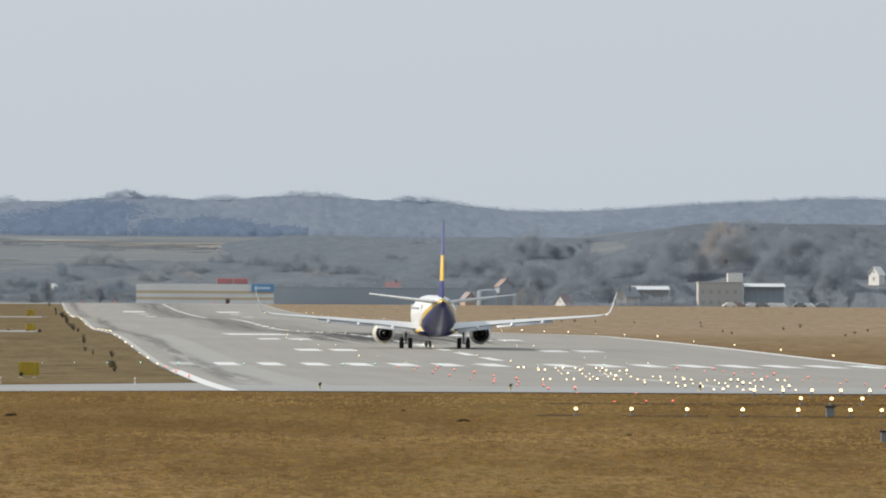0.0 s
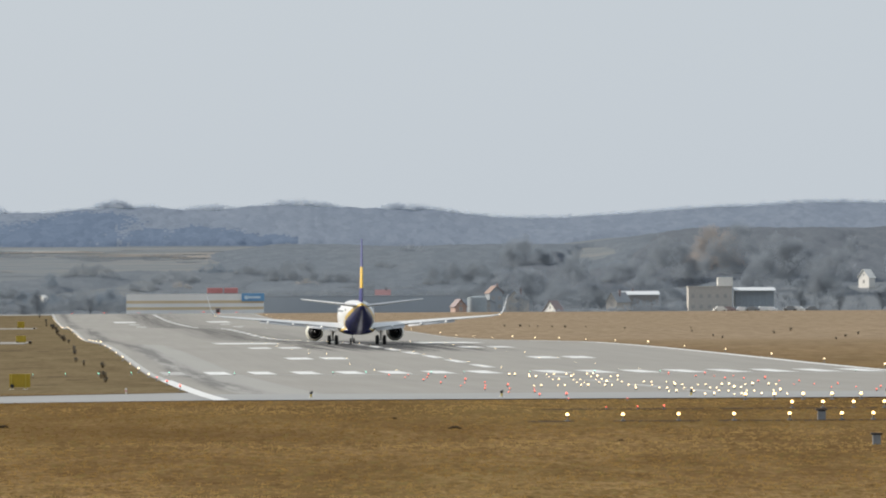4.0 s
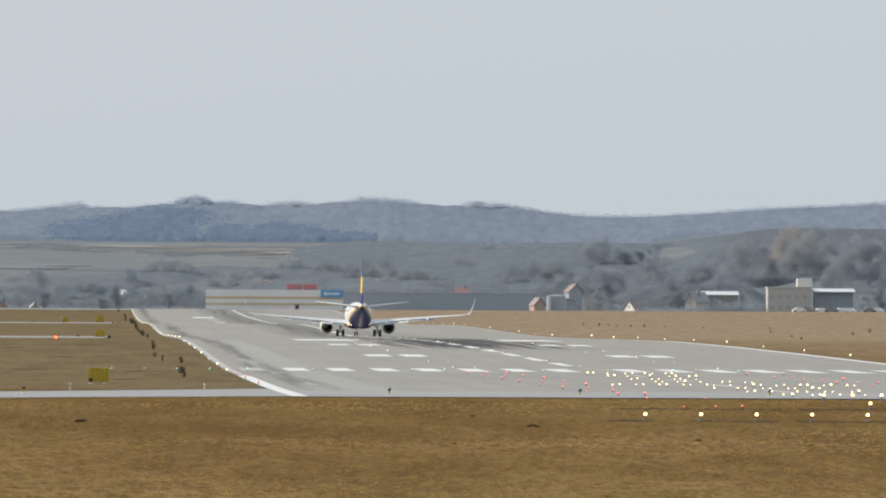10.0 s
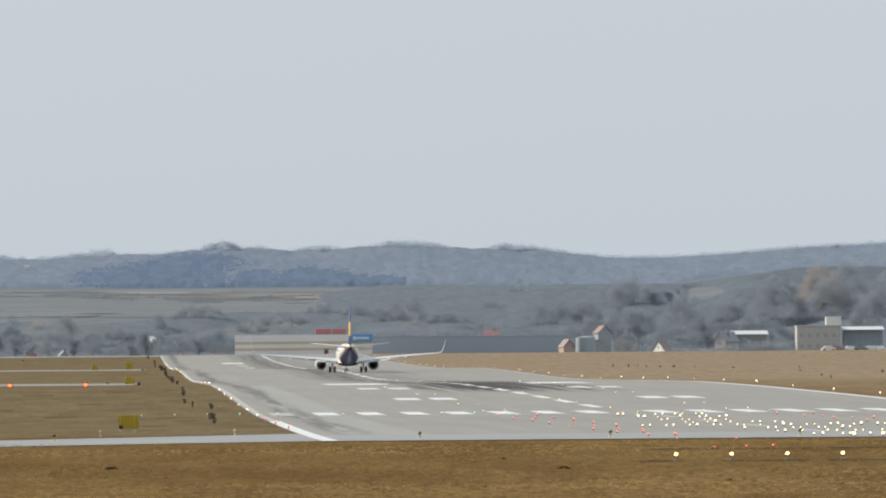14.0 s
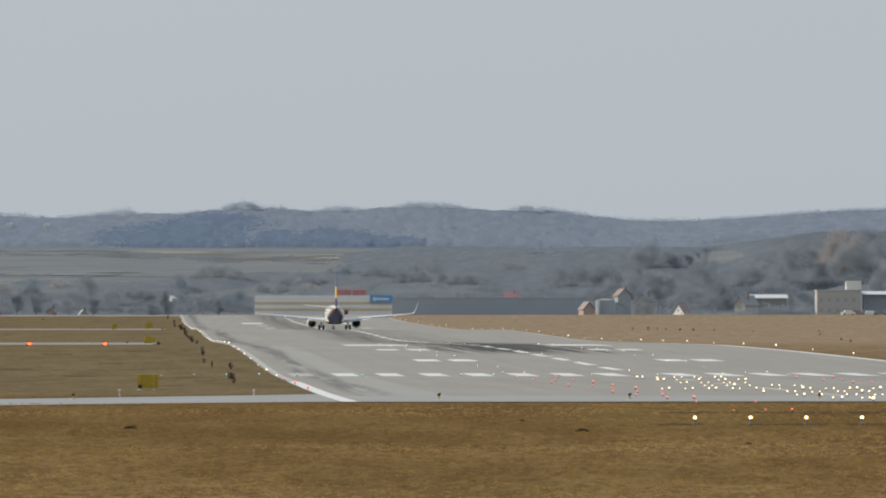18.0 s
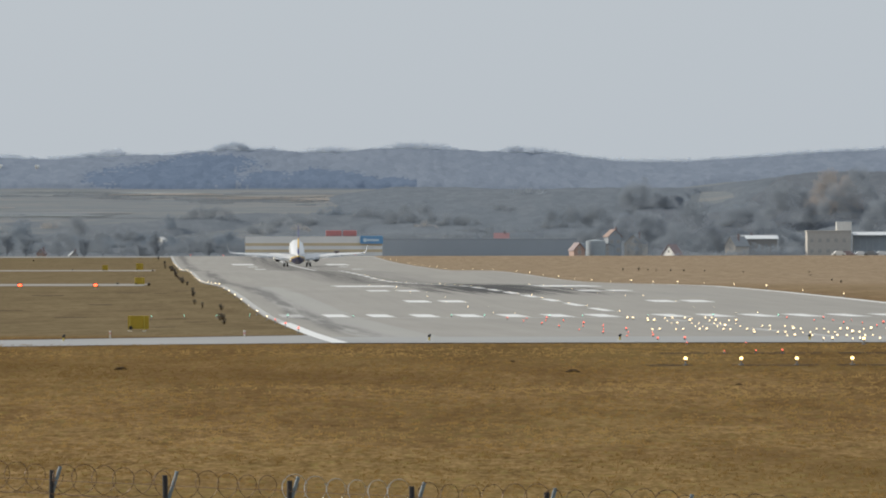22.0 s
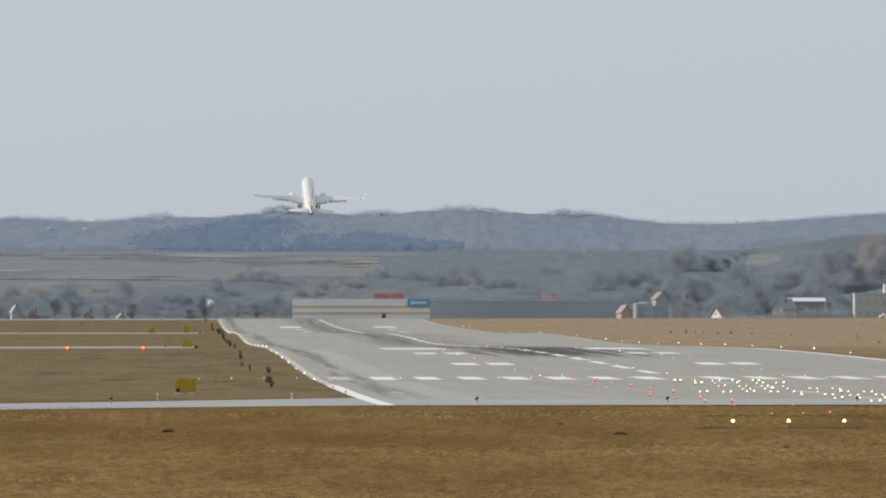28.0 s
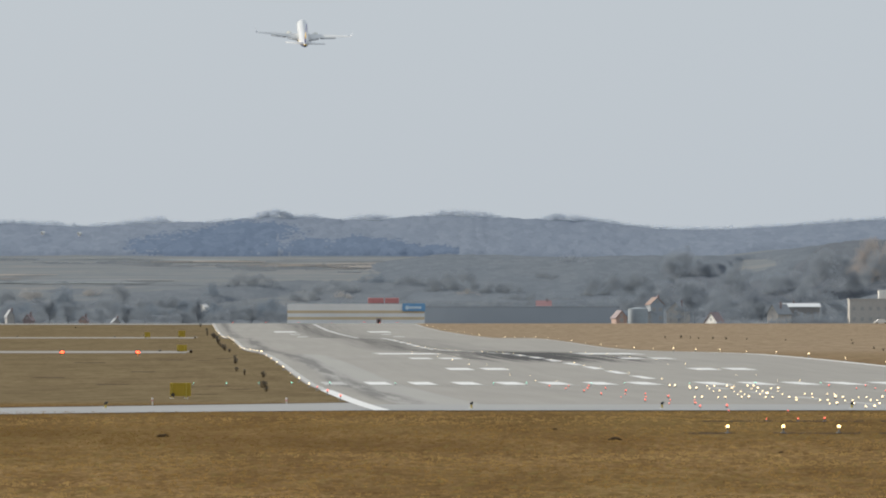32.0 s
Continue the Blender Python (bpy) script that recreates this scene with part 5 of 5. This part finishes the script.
def put(kind, across, along, up=0.045, even=False):
    p = on_runway(across, along, up)
    lamp = copy_thing(kind, pose(p.x, p.y, p.z))
    k = 0.62 + 0.55 * max(0.0, 0.35 + 1.3 * noise.noise((across * 1.7, along * 0.13, 5.0)))     # lens size stands in for uneven glow: brighter lamps larger
    k = 0.9 if even else k
    lamp.scale = (k, k, k)
    return lamp


def build_lights():
    edge = lamp_kind("edge_light", "small white runway edge light on a stem", LAMP_SOFT, 0.26, 0.070, "runway edge lights")
    red_edge = lamp_kind("edge_light", "small red light before the threshold", LAMP_RED, 0.26, 0.075, "red edge lights")
    flush = lamp_kind("approach_light", "low white approach light set in the paving", LAMP_SOFT, 0.05, 0.056, "approach lights")
    tall = lamp_kind("approach_light", "bright white approach light on a short stem in the grass", LAMP_WHITE, 0.20, 0.085, "approach lights")
    red = lamp_kind("side_row_light", "low red side row light set in the paving", LAMP_RED, 0.05, 0.048, "red side row lights")
    green = lamp_kind("threshold_light", "small green threshold light", LAMP_GREEN, 0.14, 0.042, "threshold lights")
    inset = lamp_kind("centreline_light", "tiny white light set in the runway", LAMP_SOFT, 0.03, 0.035, "centreline lights")
    rng = random.Random(3)
    for side in (-1, 1):
        for k in range(35):
            put(edge, -30.6 if side < 0 else 31.4, 737 + 60 * k)
        for s in (720, 672, 620):
            put(red_edge, -30.5 if side < 0 else 31.2, s - 20)
        for k in range(4):
            put(green, side * (31.6 + 2.6 * k), 764)
    for k in range(23):
        if rng.random() < 0.5:
            put(green, -28.6 + 2.6 * k, 763)
    for k in range(10):
        s = 467 + 30 * k
        for i in range(-2, 3):
            if s < 500:
                put(tall, 1.5 * i, s, even=True)
            elif rng.random() < 0.93:
                put(flush, 1.5 * i - 0.2 + rng.uniform(-0.08, 0.08), s - 4)
                # Extra lamp added beside it for the doubled look of each light.
                if rng.random() < 0.7:
                    put(flush, 1.5 * i + 0.27, s - 4)
        for side in (-1, 1):
            for a in (9.2, 10.6, 12.1):
                if rng.random() < 0.85:
                    put(red, side * a + rng.uniform(-0.1, 0.1), s)
    for side in (-1, 1):
        for a in (4.5, 6.0, 7.5):
            put(flush, side * a - 0.2, 613)
            put(flush, side * a + 0.26, 613)
        for a in (5.3, 7.85, 10.4, 12.95, 15.5):
            put(tall, side * a, 440, even=True)
    for i in range(-2, 3):
        put(tall, 1.45 * i, 440, even=True)
        put(tall, 1.45 * i, 398, even=True)
    for k in range(34):
        put(inset, 0.0 if k % 2 else 0.25, 812 + 30 * k)
    for k in range(8):
        for side in (-1, 1):
            for a in (9.2, 11.0):
                put(inset, side * a, 790 + 60 * k + 8)
    end_red = lamp_kind("end_light", "red light at the far end of the runway", LAMP_RED, 0.2, 0.12, "runway end lights")
    for a in (-24, -14, -4, 6, 16, 26):
        put(end_red, a, 2918)
    for k in (edge, red_edge, flush, tall, red, green, inset, end_red):
        for o in (*k.children_recursive, k):
            bpy.data.objects.remove(o)
    # dark-bodied lights along the near end of the paving
    for i, x in enumerate((-18.4, 1.55, 11.95, 22.3, 33.0)):
        t = thing("taxiway_light", "dark elevated light with a pale base at the paving's edge", "runway light", (x, 524, level(524) + 0.04), "paving edge lights")
        part("base_plate", tubed((0, 0, -0.03), (0, 0, 0.03), 0.13), RENDER_WHITE, t)
        part("stem", tubed((0, 0, 0.02), (0, 0, 0.22), 0.05), YELLOW, t)
        part("housing", tubed((0, 0, 0.20), (0, 0, 0.31), 0.07, 0.09), BLACK, t)
        part("visor", boxed((-0.02, -0.09, 0.30), (0.11, 0.08, 0.36), 0.02), BLACK, t)
    for x, y in ((-17.0, 562), (-9.15, 562)):
        t = thing("taxiway_light", "slim white and red taxiway edge light", "runway light", (x, y, level(y)), "taxiway edge lights")
        part("stem", tubed((0, 0, -0.05), (0, 0, 0.32), 0.035), RENDER_WHITE, t)
        part("collar", tubed((0, 0, 0.22), (0, 0, 0.29), 0.07), RED_UNIT, t)
        part("lens", tubed((0, 0, 0.32), (0, 0, 0.42), 0.065, 0.045), RENDER_WHITE, t, "pale lens")
    # Placed to fit the camera's view, well short of the taxiway.
    for x in (-44.8, -35.9):
        t = thing("guard_light", "bright red-orange guard light in the grass short of the far taxiway", "runway light", (x, 1130, level(1130)), "guard lights")
        part("base_plate", boxed((-0.4, -0.2, -0.03), (0.4, 0.2, 0.04), 0.01), GREY, t)
        part("post", tubed((0, 0, 0), (0, 0, 0.3), 0.05), YELLOW, t)
        part("housing", boxed((-0.30, -0.02, 0.27), (0.30, 0.22, 0.69), 0.04), BLACK, t)
        for dx in (-0.10, 0.10):
            part("lens", tubed((dx, -0.10, 0.48), (dx, -0.02, 0.48), 0.12, 0.14, 16), LAMP_AMBER, t, "glowing orange lens")


build_lights()

# ---------------------------------------------------------------- signs and boxes on the grass


def build_sign(x, y, wide, high, clear, label):
    t = thing("airfield_sign", label, "sign", (x, y, level(y)), "airfield signs")
    w = wide / 2
    part("panel", boxed((-w, 0, clear), (w, 0.14, clear + high), 0.02), OLIVE, t)
    for dx in (-w * 0.8, w * 0.55):
        part("post", tubed((dx, -0.04, -0.1), (dx, -0.04, clear + high), 0.035, sides=8), YELLOW, t)
        part("foot", boxed((dx - 0.14, -0.18, -0.02), (dx + 0.14, 0.08, 0.03), 0.01), RENDER_WHITE, t)
    part("cable_gland", tubed((-w * 0.72, -0.09, clear + 0.08), (-w * 0.72, -0.003, clear + 0.08), 0.13), BLACK, t)


build_sign(-17.0, 622, 1.36, 0.86, 0.14, "back of an olive-yellow sign on two posts in the grass")
build_sign(-34.2, 1258, 1.30, 0.95, 0.12, "olive-yellow sign seen from behind beside the far taxiway")
build_sign(-56.0, 2060, 1.5, 1.35, 0.3, "distant olive-yellow sign seen from behind")
build_sign(-63.4, 2060, 1.2, 1.1, 0.2, "distant ochre sign on a pale base")
for x, y in ((-37.2, 1262), (-33.1, 1262), (-74.5, 2180), (-55.0, 2130), (-104.0, 2720), (-97.0, 2190)):
    t = thing("junction_box", "small dark box in the grass", "box", (x, y, level(y)), "dark boxes")
    part("casing", boxed((-0.17, -0.15, -0.05), (0.17, 0.15, 0.34), 0.04), SOIL, t)
    part("lid", boxed((-0.20, -0.18, 0.34), (0.20, 0.18, 0.39), 0.02), GREY, t)


def build_equipment(x, y, w, h):
    t = thing("equipment_box", "grey equipment pillar with an overhanging dark cap", "box", (x, y, level(y)), "equipment pillars")
    part("pillar", boxed((-w / 2, -w / 2, -0.1), (w / 2, w / 2, h), 0.02), GREY, t)
    part("cap", boxed((-w * 0.72, -w * 0.72, h), (w * 0.72, w * 0.72, h + 0.07), 0.02), BLACK, t)
    part("door", boxed((-w * 0.36, -w / 2 - 0.02, 0.05), (w * 0.36, -w / 2 - 0.003, h - 0.06), 0.005), GREY, t)


build_equipment(24.7, 440, 0.36, 0.44)
build_equipment(24.0, 388, 0.32, 0.40)


def build_drum():
    t = thing("sequenced_flasher", "dark round flasher lamp facing away on a pale foot", "runway light", (28.2, 441, level(441)))
    part("foot", boxed((-0.2, -0.15, -0.03), (0.2, 0.15, 0.06), 0.01), RENDER_WHITE, t)
    part("drum", tubed((0, -0.16, 0.25), (0, 0.16, 0.25), 0.20, sides=24), BLACK, t)
    part("bezel", tubed((0, -0.18, 0.25), (0, -0.15, 0.25), 0.215, sides=24), OLIVE, t)
    part("bracket", boxed((-0.05, -0.05, 0.03), (0.05, 0.05, 0.12)), GREY, t)


build_drum()


def build_end_hut():
    y = 2932.0
    t = thing("localiser_hut", "small brown equipment hut with a red light at the runway's end", "hut", (-19.6, y, level(y)))
    part("body", boxed((-0.7, 0, -0.2), (0.7, 1.6, 1.5), 0.03), ROOF_RED, t)
    part("roof", boxed((-0.85, -0.15, 1.5), (0.85, 1.75, 1.65), 0.02), ROOF_GREY, t)
    part("door", boxed((-0.3, -0.03, -0.1), (0.3, -0.003, 1.2)), BLACK, t)
    part("lamp", tubed((0.3, -0.3, -0.1), (0.3, -0.3, 0.15), 0.16), LAMP_RED, t, "red lamp")


build_end_hut()


def build_weed(seed, high, label, name="dead_weed"):
    """A clump of dark dead stalks with ragged heads."""
    rng = random.Random(seed)
    t = thing(name, label, "plant", group="dark weed clumps")
    bm = bmesh.new()
    heads = []
    for _ in range(14):
        a, r = rng.uniform(0, 6.28), rng.uniform(0.02, 0.22)
        top = (r * math.cos(a) * 1.2, r * math.sin(a), high * rng.uniform(0.45, 1.0))
        tube(bm, (r * 0.4 * math.cos(a), r * 0.4 * math.sin(a), -0.05), top, 0.018, 0.010, 5)
        heads.append(top)
    # Stalks and heads near black: the weeds' backlit shade put into the colour.
    part("stalks", bm, SOIL, t)
    c = np.array(heads)
    s = np.array([[0.07 * high / 0.6, 0.07, 0.13 * high / 0.6]] * len(heads))
    v, f = twigs(c, s, 30, 0.022)
    o = new("seed_heads", mesh_from("seed_heads", v, f, BLACK))
    o.parent = t
    o["kind"] = "stuff"
    return t


def build_weeds():
    kinds = [build_weed(k, h, "clump of dark dead weeds beside the runway") for k, h in ((1, 0.62), (2, 0.8), (3, 0.5))]
    rng = random.Random(8)
    for i, (across, along) in enumerate(((-34.2, 690), (-34.3, 736), (-34.1, 742), (-33.1, 846), (-34.5, 870), (-35.0, 908), (-34.6, 1000), (-34.5, 1008), (-33.5, 1300), (-33.5, 1470), (-33.4, 1500), (-33.4, 1584), (-33.6, 1640), (-33.7, 1696),
                                         (-33.5, 1760), (-33.3, 1830), (-33.3, 1921), (-33.0, 1980), (-32.9, 2050), (-32.6, 2180), (-32.5, 2303), (-33.4, 2330), (-33.0, 2480), (-32.9, 2624), (-34.1, 2770))):
        p = on_runway(across + rng.uniform(-0.2, 0.2), along)
        t = copy_thing(kinds[i % 3], pose(p.x, p.y, p.z, 0, 0, rng.uniform(0, 360)))
        k = rng.uniform(0.6, 1.0) * (1.0 + 0.0004 * (along - 690))
        t.scale = (k, k, k)
    for x, y in ((46.5, 2010), (48.5, 1960), (50.2, 1950), (50.0, 1880), (52.8, 1880), (54.8, 1860), (58.5, 1850), (64.2, 1800), (72.5, 1700), (77.0, 1810), (84, 1640), (66, 1440), (90, 1700), (96, 1600), (70, 1560), (101, 1500), (88, 1500), (98, 1420), (75, 1300), (93, 1330)):
        t = copy_thing(kinds[rng.randrange(3)], pose(x, y, level(y), 0, 0, rng.uniform(0, 360)))
        t["label"] = "dark weed clump in the far grass"
        k = rng.uniform(0.7, 1.3)
        t.scale = (k * 0.85, k * 0.85, k * 0.7)
    for k in kinds:
        for o in (*k.children_recursive, k):
            bpy.data.objects.remove(o)


build_weeds()


def build_molehills():
    rng = random.Random(4)
    for x, y, w in ((-12.6, 432, 0.30), (7.6, 425, 0.33), (5.2, 448, 0.14), (14, 398, 0.15)):
        bm = bmesh.new()
        bmesh.ops.create_icosphere(bm, subdivisions=3, radius=1.0)
        for v in bm.verts:
            k = 1 + 0.35 * noise.noise(v.co * 2.3 + Vector((x, y, 0)))
            v.co = Vector((v.co.x * w * 0.95 * k, v.co.y * w * 0.8 * k, max(-0.05, v.co.z * w * 0.4 * k)))
        ob = part("molehill", bm, SOIL, at=(x, y, level(y)), smooth=True)
        tagged(ob, "low dark heap of bare soil in the grass", "molehill", "molehills")


build_molehills()


def dark_band(x0, x1, y0, y1, seed, material=SOIL):
    """A ragged dark strip laid on the ground."""
    bm = bmesh.new()
    rows = []
    n = 60
    for i in range(n + 1):
        x = x0 + (x1 - x0) * i / n
        a = y0 + 0.5 * noise.noise((x * 0.9, seed, 0))
        b = y1 + 0.9 * noise.noise((x * 0.7, seed + 5, 0))
        rows.append((bm.verts.new((x, a, level(a) + 0.012)), bm.verts.new((x, b, level(b) + 0.012))))
    for i, ((a, b), (c, d)) in enumerate(zip(rows, rows[1:])):
        if noise.noise((i * 0.45, seed * 3.0, 2.0)) > -0.36:
            bm.faces.new((a, c, d, b))
    return structure(part("soil_strip", bm, material), "ragged dark strip in the grass", "soil")


for i, (across, along, wide, deep) in enumerate(((-41.5, 1050, 2.6, 9), (-38.0, 1040, 1.4, 6), (-37.5, 752, 1.7, 6), (-40.2, 745, 1.5, 5), (-46.0, 770, 2.6, 7), (-36.2, 715, 1.8, 5), (-44.0, 900, 2.2, 6), (-50.0, 1010, 3.4, 8), (-35.6, 1080, 1.6, 8), (-39.0, 660, 2.2, 4), (-52.0, 840, 2.8, 5))):
    p = on_runway(across, along)
    dark_band(p.x - wide / 2, p.x + wide / 2, p.y, p.y + deep, 20 + i)
# Two long dark strips along the approach light rows.
dark_band(12.6, 60, 466.0, 468.4, 1)
dark_band(11.0, 60, 438.5, 441.0, 2)

# ---------------------------------------------------------------- grass tufts in the foreground


def build_tufts():
    n = 26000
    y = 215 + 285 * RNG.random(n) ** 0.85
    x = (RNG.random(n) - 0.5) * 2 * (y * 0.063) + y * 0.008
    clump = np.array([noise.noise((a * 0.25, b * 0.12, 6.0)) for a, b in zip(x, y)])
    keep = clump + 0.35 * RNG.normal(size=n) > -0.05
    x, y = x[keep], y[keep]
    n = len(x)
    z = np.interp(y, STATIONS, LEVELS)
    blades = 5
    bx = np.repeat(x, blades) + RNG.normal(size=n * blades) * 0.06
    by = np.repeat(y, blades) + RNG.normal(size=n * blades) * 0.06
    bz = np.repeat(z, blades)
    h = np.repeat(0.03 + 0.05 * RNG.random(n), blades) * (0.6 + 0.8 * RNG.random(n * blades))
    lx, ly = RNG.normal(size=n * blades) * 0.05, RNG.normal(size=n * blades) * 0.05
    w = 0.012 + 0.012 * RNG.random(n * blades)
    v = np.stack((np.stack((bx - w, by, bz - 0.01), 1), np.stack((bx + w, by, bz - 0.01), 1), np.stack((bx + lx, by + ly, bz + h), 1)), 1).reshape(-1, 3)
    f = np.arange(len(v)).reshape(-1, 3)
    ob = new("grass_tufts", mesh_from("grass_tufts", v, f, BLADE))
    tagged(ob, "short dry straw-coloured grass tufts", "grass", kind="stuff")


build_tufts()

# ---------------------------------------------------------------- perimeter fence


def build_fence():
    a, b = Vector((-7.56, 207.0, 0)), Vector((-2.35, 199.2, 0))
    way = (b - a) / 2.0
    for i in range(-5, 9):
        p = a + way * i
        q = p + way
        z0 = level(p.y)
        f = thing("fence_bay", "perimeter fence bay with dark post, wire and razor coil", "fence", (p.x, p.y, z0), "fence bays")
        d = q - p
        # Black post colour holds the shade of its backlit side.
        part("post", tubed((0, 0, -0.3), (0.04 * (-1) ** i, 0, 2.02), 0.055, sides=10), BLACK, f, "dark fence post")
        part("arm", tubed((0.02, 0, 1.45), (0.22, 0.05, 2.10), 0.04, sides=8), ARM, f, "blue-grey slanting arm")
        for k, z in enumerate((0.3, 0.7, 1.1, 1.5, 1.8)):
            bm = bmesh.new()
            tube(bm, (0, 0, z), (d.x / 2, d.y / 2, z - 0.015), 0.008, sides=5)
            tube(bm, (d.x / 2, d.y / 2, z - 0.015), (d.x, d.y, z), 0.008, sides=5)
            part("line_wire", bm, WIRE, f)
        bm = bmesh.new()
        rng = random.Random(i + 50)
        turns, steps = 6, 18
        last = None
        ph = rng.uniform(0, 6)
        for k in range(turns * steps + 1):
            u = k / (turns * steps)
            ang = 2 * math.pi * turns * u + ph
            r = 0.31 + 0.04 * math.sin(5 * u + i)
            base = d * u
            c = Vector((base.x + r * 1.05 * math.cos(ang), base.y + r * 0.3 * math.cos(ang), 1.82 + r * math.sin(ang)))
            if last is not None:
                tube(bm, last, c, 0.0070, sides=5)
                if k % 3 == 0:
                    m = (last + c) / 2
                    box(bm, m - Vector((0.020, 0.004, 0.010)), m + Vector((0.020, 0.004, 0.010)))
            last = c
        part("razor_coil", bm, GALV if i % 5 == 2 else WIRE, f, "loose coil of razor wire")


build_fence()

# ---------------------------------------------------------------- what moves
HEADING = math.degrees(math.atan(0.02759))


def motions():
    walk(airliner, [(t, pose(x, y, z, pitch, bank, HEADING + 2.2 * ease(24, 28, t))) for t, x, y, z, pitch, bank in (
    (0, 14.18, 952.2, 0.12, 0.0, 0.0), (0.5, 13.63, 975.1, 0.13, 0.0, 0.0), (1, 13.00, 998.2, 0.14, 0.0, 0.0),
    (1.5, 12.33, 1021.7, 0.15, 0.0, 0.0), (2, 11.64, 1045.6, 0.15, 0.0, 0.0), (2.5, 10.90, 1069.9, 0.15, 0.0, 0.0),
    (4.5, 8.18, 1170.9, 0.04, 0.0, 0.0), (5, 7.43, 1197.2, -0.04, 0.0, 0.0), (5.5, 6.71, 1224.1, -0.15, 0.0, 0.0),
    (6, 6.04, 1251.3, -0.27, 0.0, 0.0), (6.5, 5.33, 1279.1, -0.39, 0.0, 0.0), (7, 4.57, 1307.4, -0.51, 0.0, 0.0),
    (7.5, 3.88, 1336.2, -0.64, 0.0, 0.0), (8, 3.08, 1365.5, -0.77, 0.0, 0.0), (8.5, 2.27, 1395.4, -0.90, 0.0, 0.0),
    (9, 1.43, 1425.8, -1.03, 0.0, 0.0), (9.5, 0.55, 1456.7, -1.15, 0.0, 0.0), (10, -0.37, 1488.2, -1.27, 0.0, 0.0),
    (10.5, -1.23, 1520.3, -1.38, 0.0, 0.0), (11, -2.08, 1553.0, -1.43, 0.0, 0.0), (11.5, -3.03, 1586.2, -1.47, 0.0, 0.0),
    (12, -3.98, 1620.1, -1.46, 0.0, 0.0), (12.5, -4.94, 1654.5, -1.42, 0.0, 0.0), (13, -5.88, 1689.5, -1.38, 0.0, 0.0),
    (13.5, -6.82, 1725.1, -1.32, 0.0, 0.0), (14, -7.83, 1761.3, -1.29, 0.0, 0.0), (14.5, -8.77, 1798.2, -1.28, 0.0, 0.0),
    (16.5, -12.94, 1951.7, -1.51, 0.0, 0.0), (17, -14.14, 1991.6, -1.67, 0.0, 0.0), (17.5, -15.30, 2032.1, -1.83, 0.0, 0.0),
    (18, -16.34, 2073.2, -2.04, 0.0, 0.0), (18.5, -17.40, 2115.0, -2.24, 0.0, 0.0), (19, -18.60, 2157.3, -2.41, 0.0, 0.0),
    (19.5, -19.79, 2200.3, -2.47, 0.0, 0.0), (20, -20.98, 2243.9, -2.52, 0.6, 0.0), (20.5, -22.25, 2288.0, -2.54, 1.2, 0.0),
    (21, -23.40, 2332.8, -2.54, 2.8, 0.0), (21.5, -24.73, 2378.1, -2.54, 4.5, 0.0), (22, -26.14, 2424.1, -2.54, 6.5, 0.0),
    (22.5, -27.48, 2470.6, -2.50, 8.5, 0.0), (23, -28.96, 2517.6, -1.82, 9.8, 0.0), (23.5, -30.56, 2565.3, -1.70, 11.0, 0.0),
    (24, -31.92, 2613.5, -0.66, 12.2, 0.0), (24.5, -33.34, 2662.2, 0.54, 13.3, 0.2), (25, -34.78, 2711.5, 2.54, 14.5, 0.5),
    (25.5, -36.21, 2761.3, 5.41, 15.5, 0.8), (27.5, -42.82, 2965.5, 26.10, 19.0, 1.6), (28, -43.75, 3017.7, 33.01, 19.5, 1.7),
    (28.5, -44.61, 3070.5, 40.40, 19.1, 1.8), (29, -45.48, 3123.6, 47.85, 18.6, 1.9), (29.5, -46.45, 3177.2, 56.28, 18.2, 2.0),
    (30, -47.44, 3231.1, 64.41, 17.8, 2.1), (30.5, -48.30, 3285.5, 72.58, 17.6, 2.2), (31, -49.15, 3340.2, 80.61, 17.3, 2.3),
    (31.5, -49.76, 3395.3, 88.87, 17.1, 2.4), (32, -50.38, 3450.8, 97.36, 16.8, 2.5),
    )])
    for leg, side, (x, y, z) in GEAR:
        rows = []
        for t, k in ((0, 0), (28.6, 0), (29.6, 0.25), (30.4, 0.6), (31.3, 1.0), (32, 1.0)):
            rows.append((t, pose(x, y, z, 0, side * 84 * k, 0) if side else pose(x, y, z, 84 * k, 0, 0)))
        walk(leg, rows)
    # the wings bend upwards as they take the weight
    for wing, side in WINGS:
        rows = []
        for t, flex in ((0, 0.0), (17, 0.3), (21.5, 1.0), (24.5, 3.6), (28, 4.0), (32, 3.8)):
            root = Matrix.Translation((side * 1.2, 0, 2.1))
            rows.append((t, root @ pose(0, 0, 0, 0, -side * flex, 0) @ root.inverted()))
        walk(wing, rows)


motions()
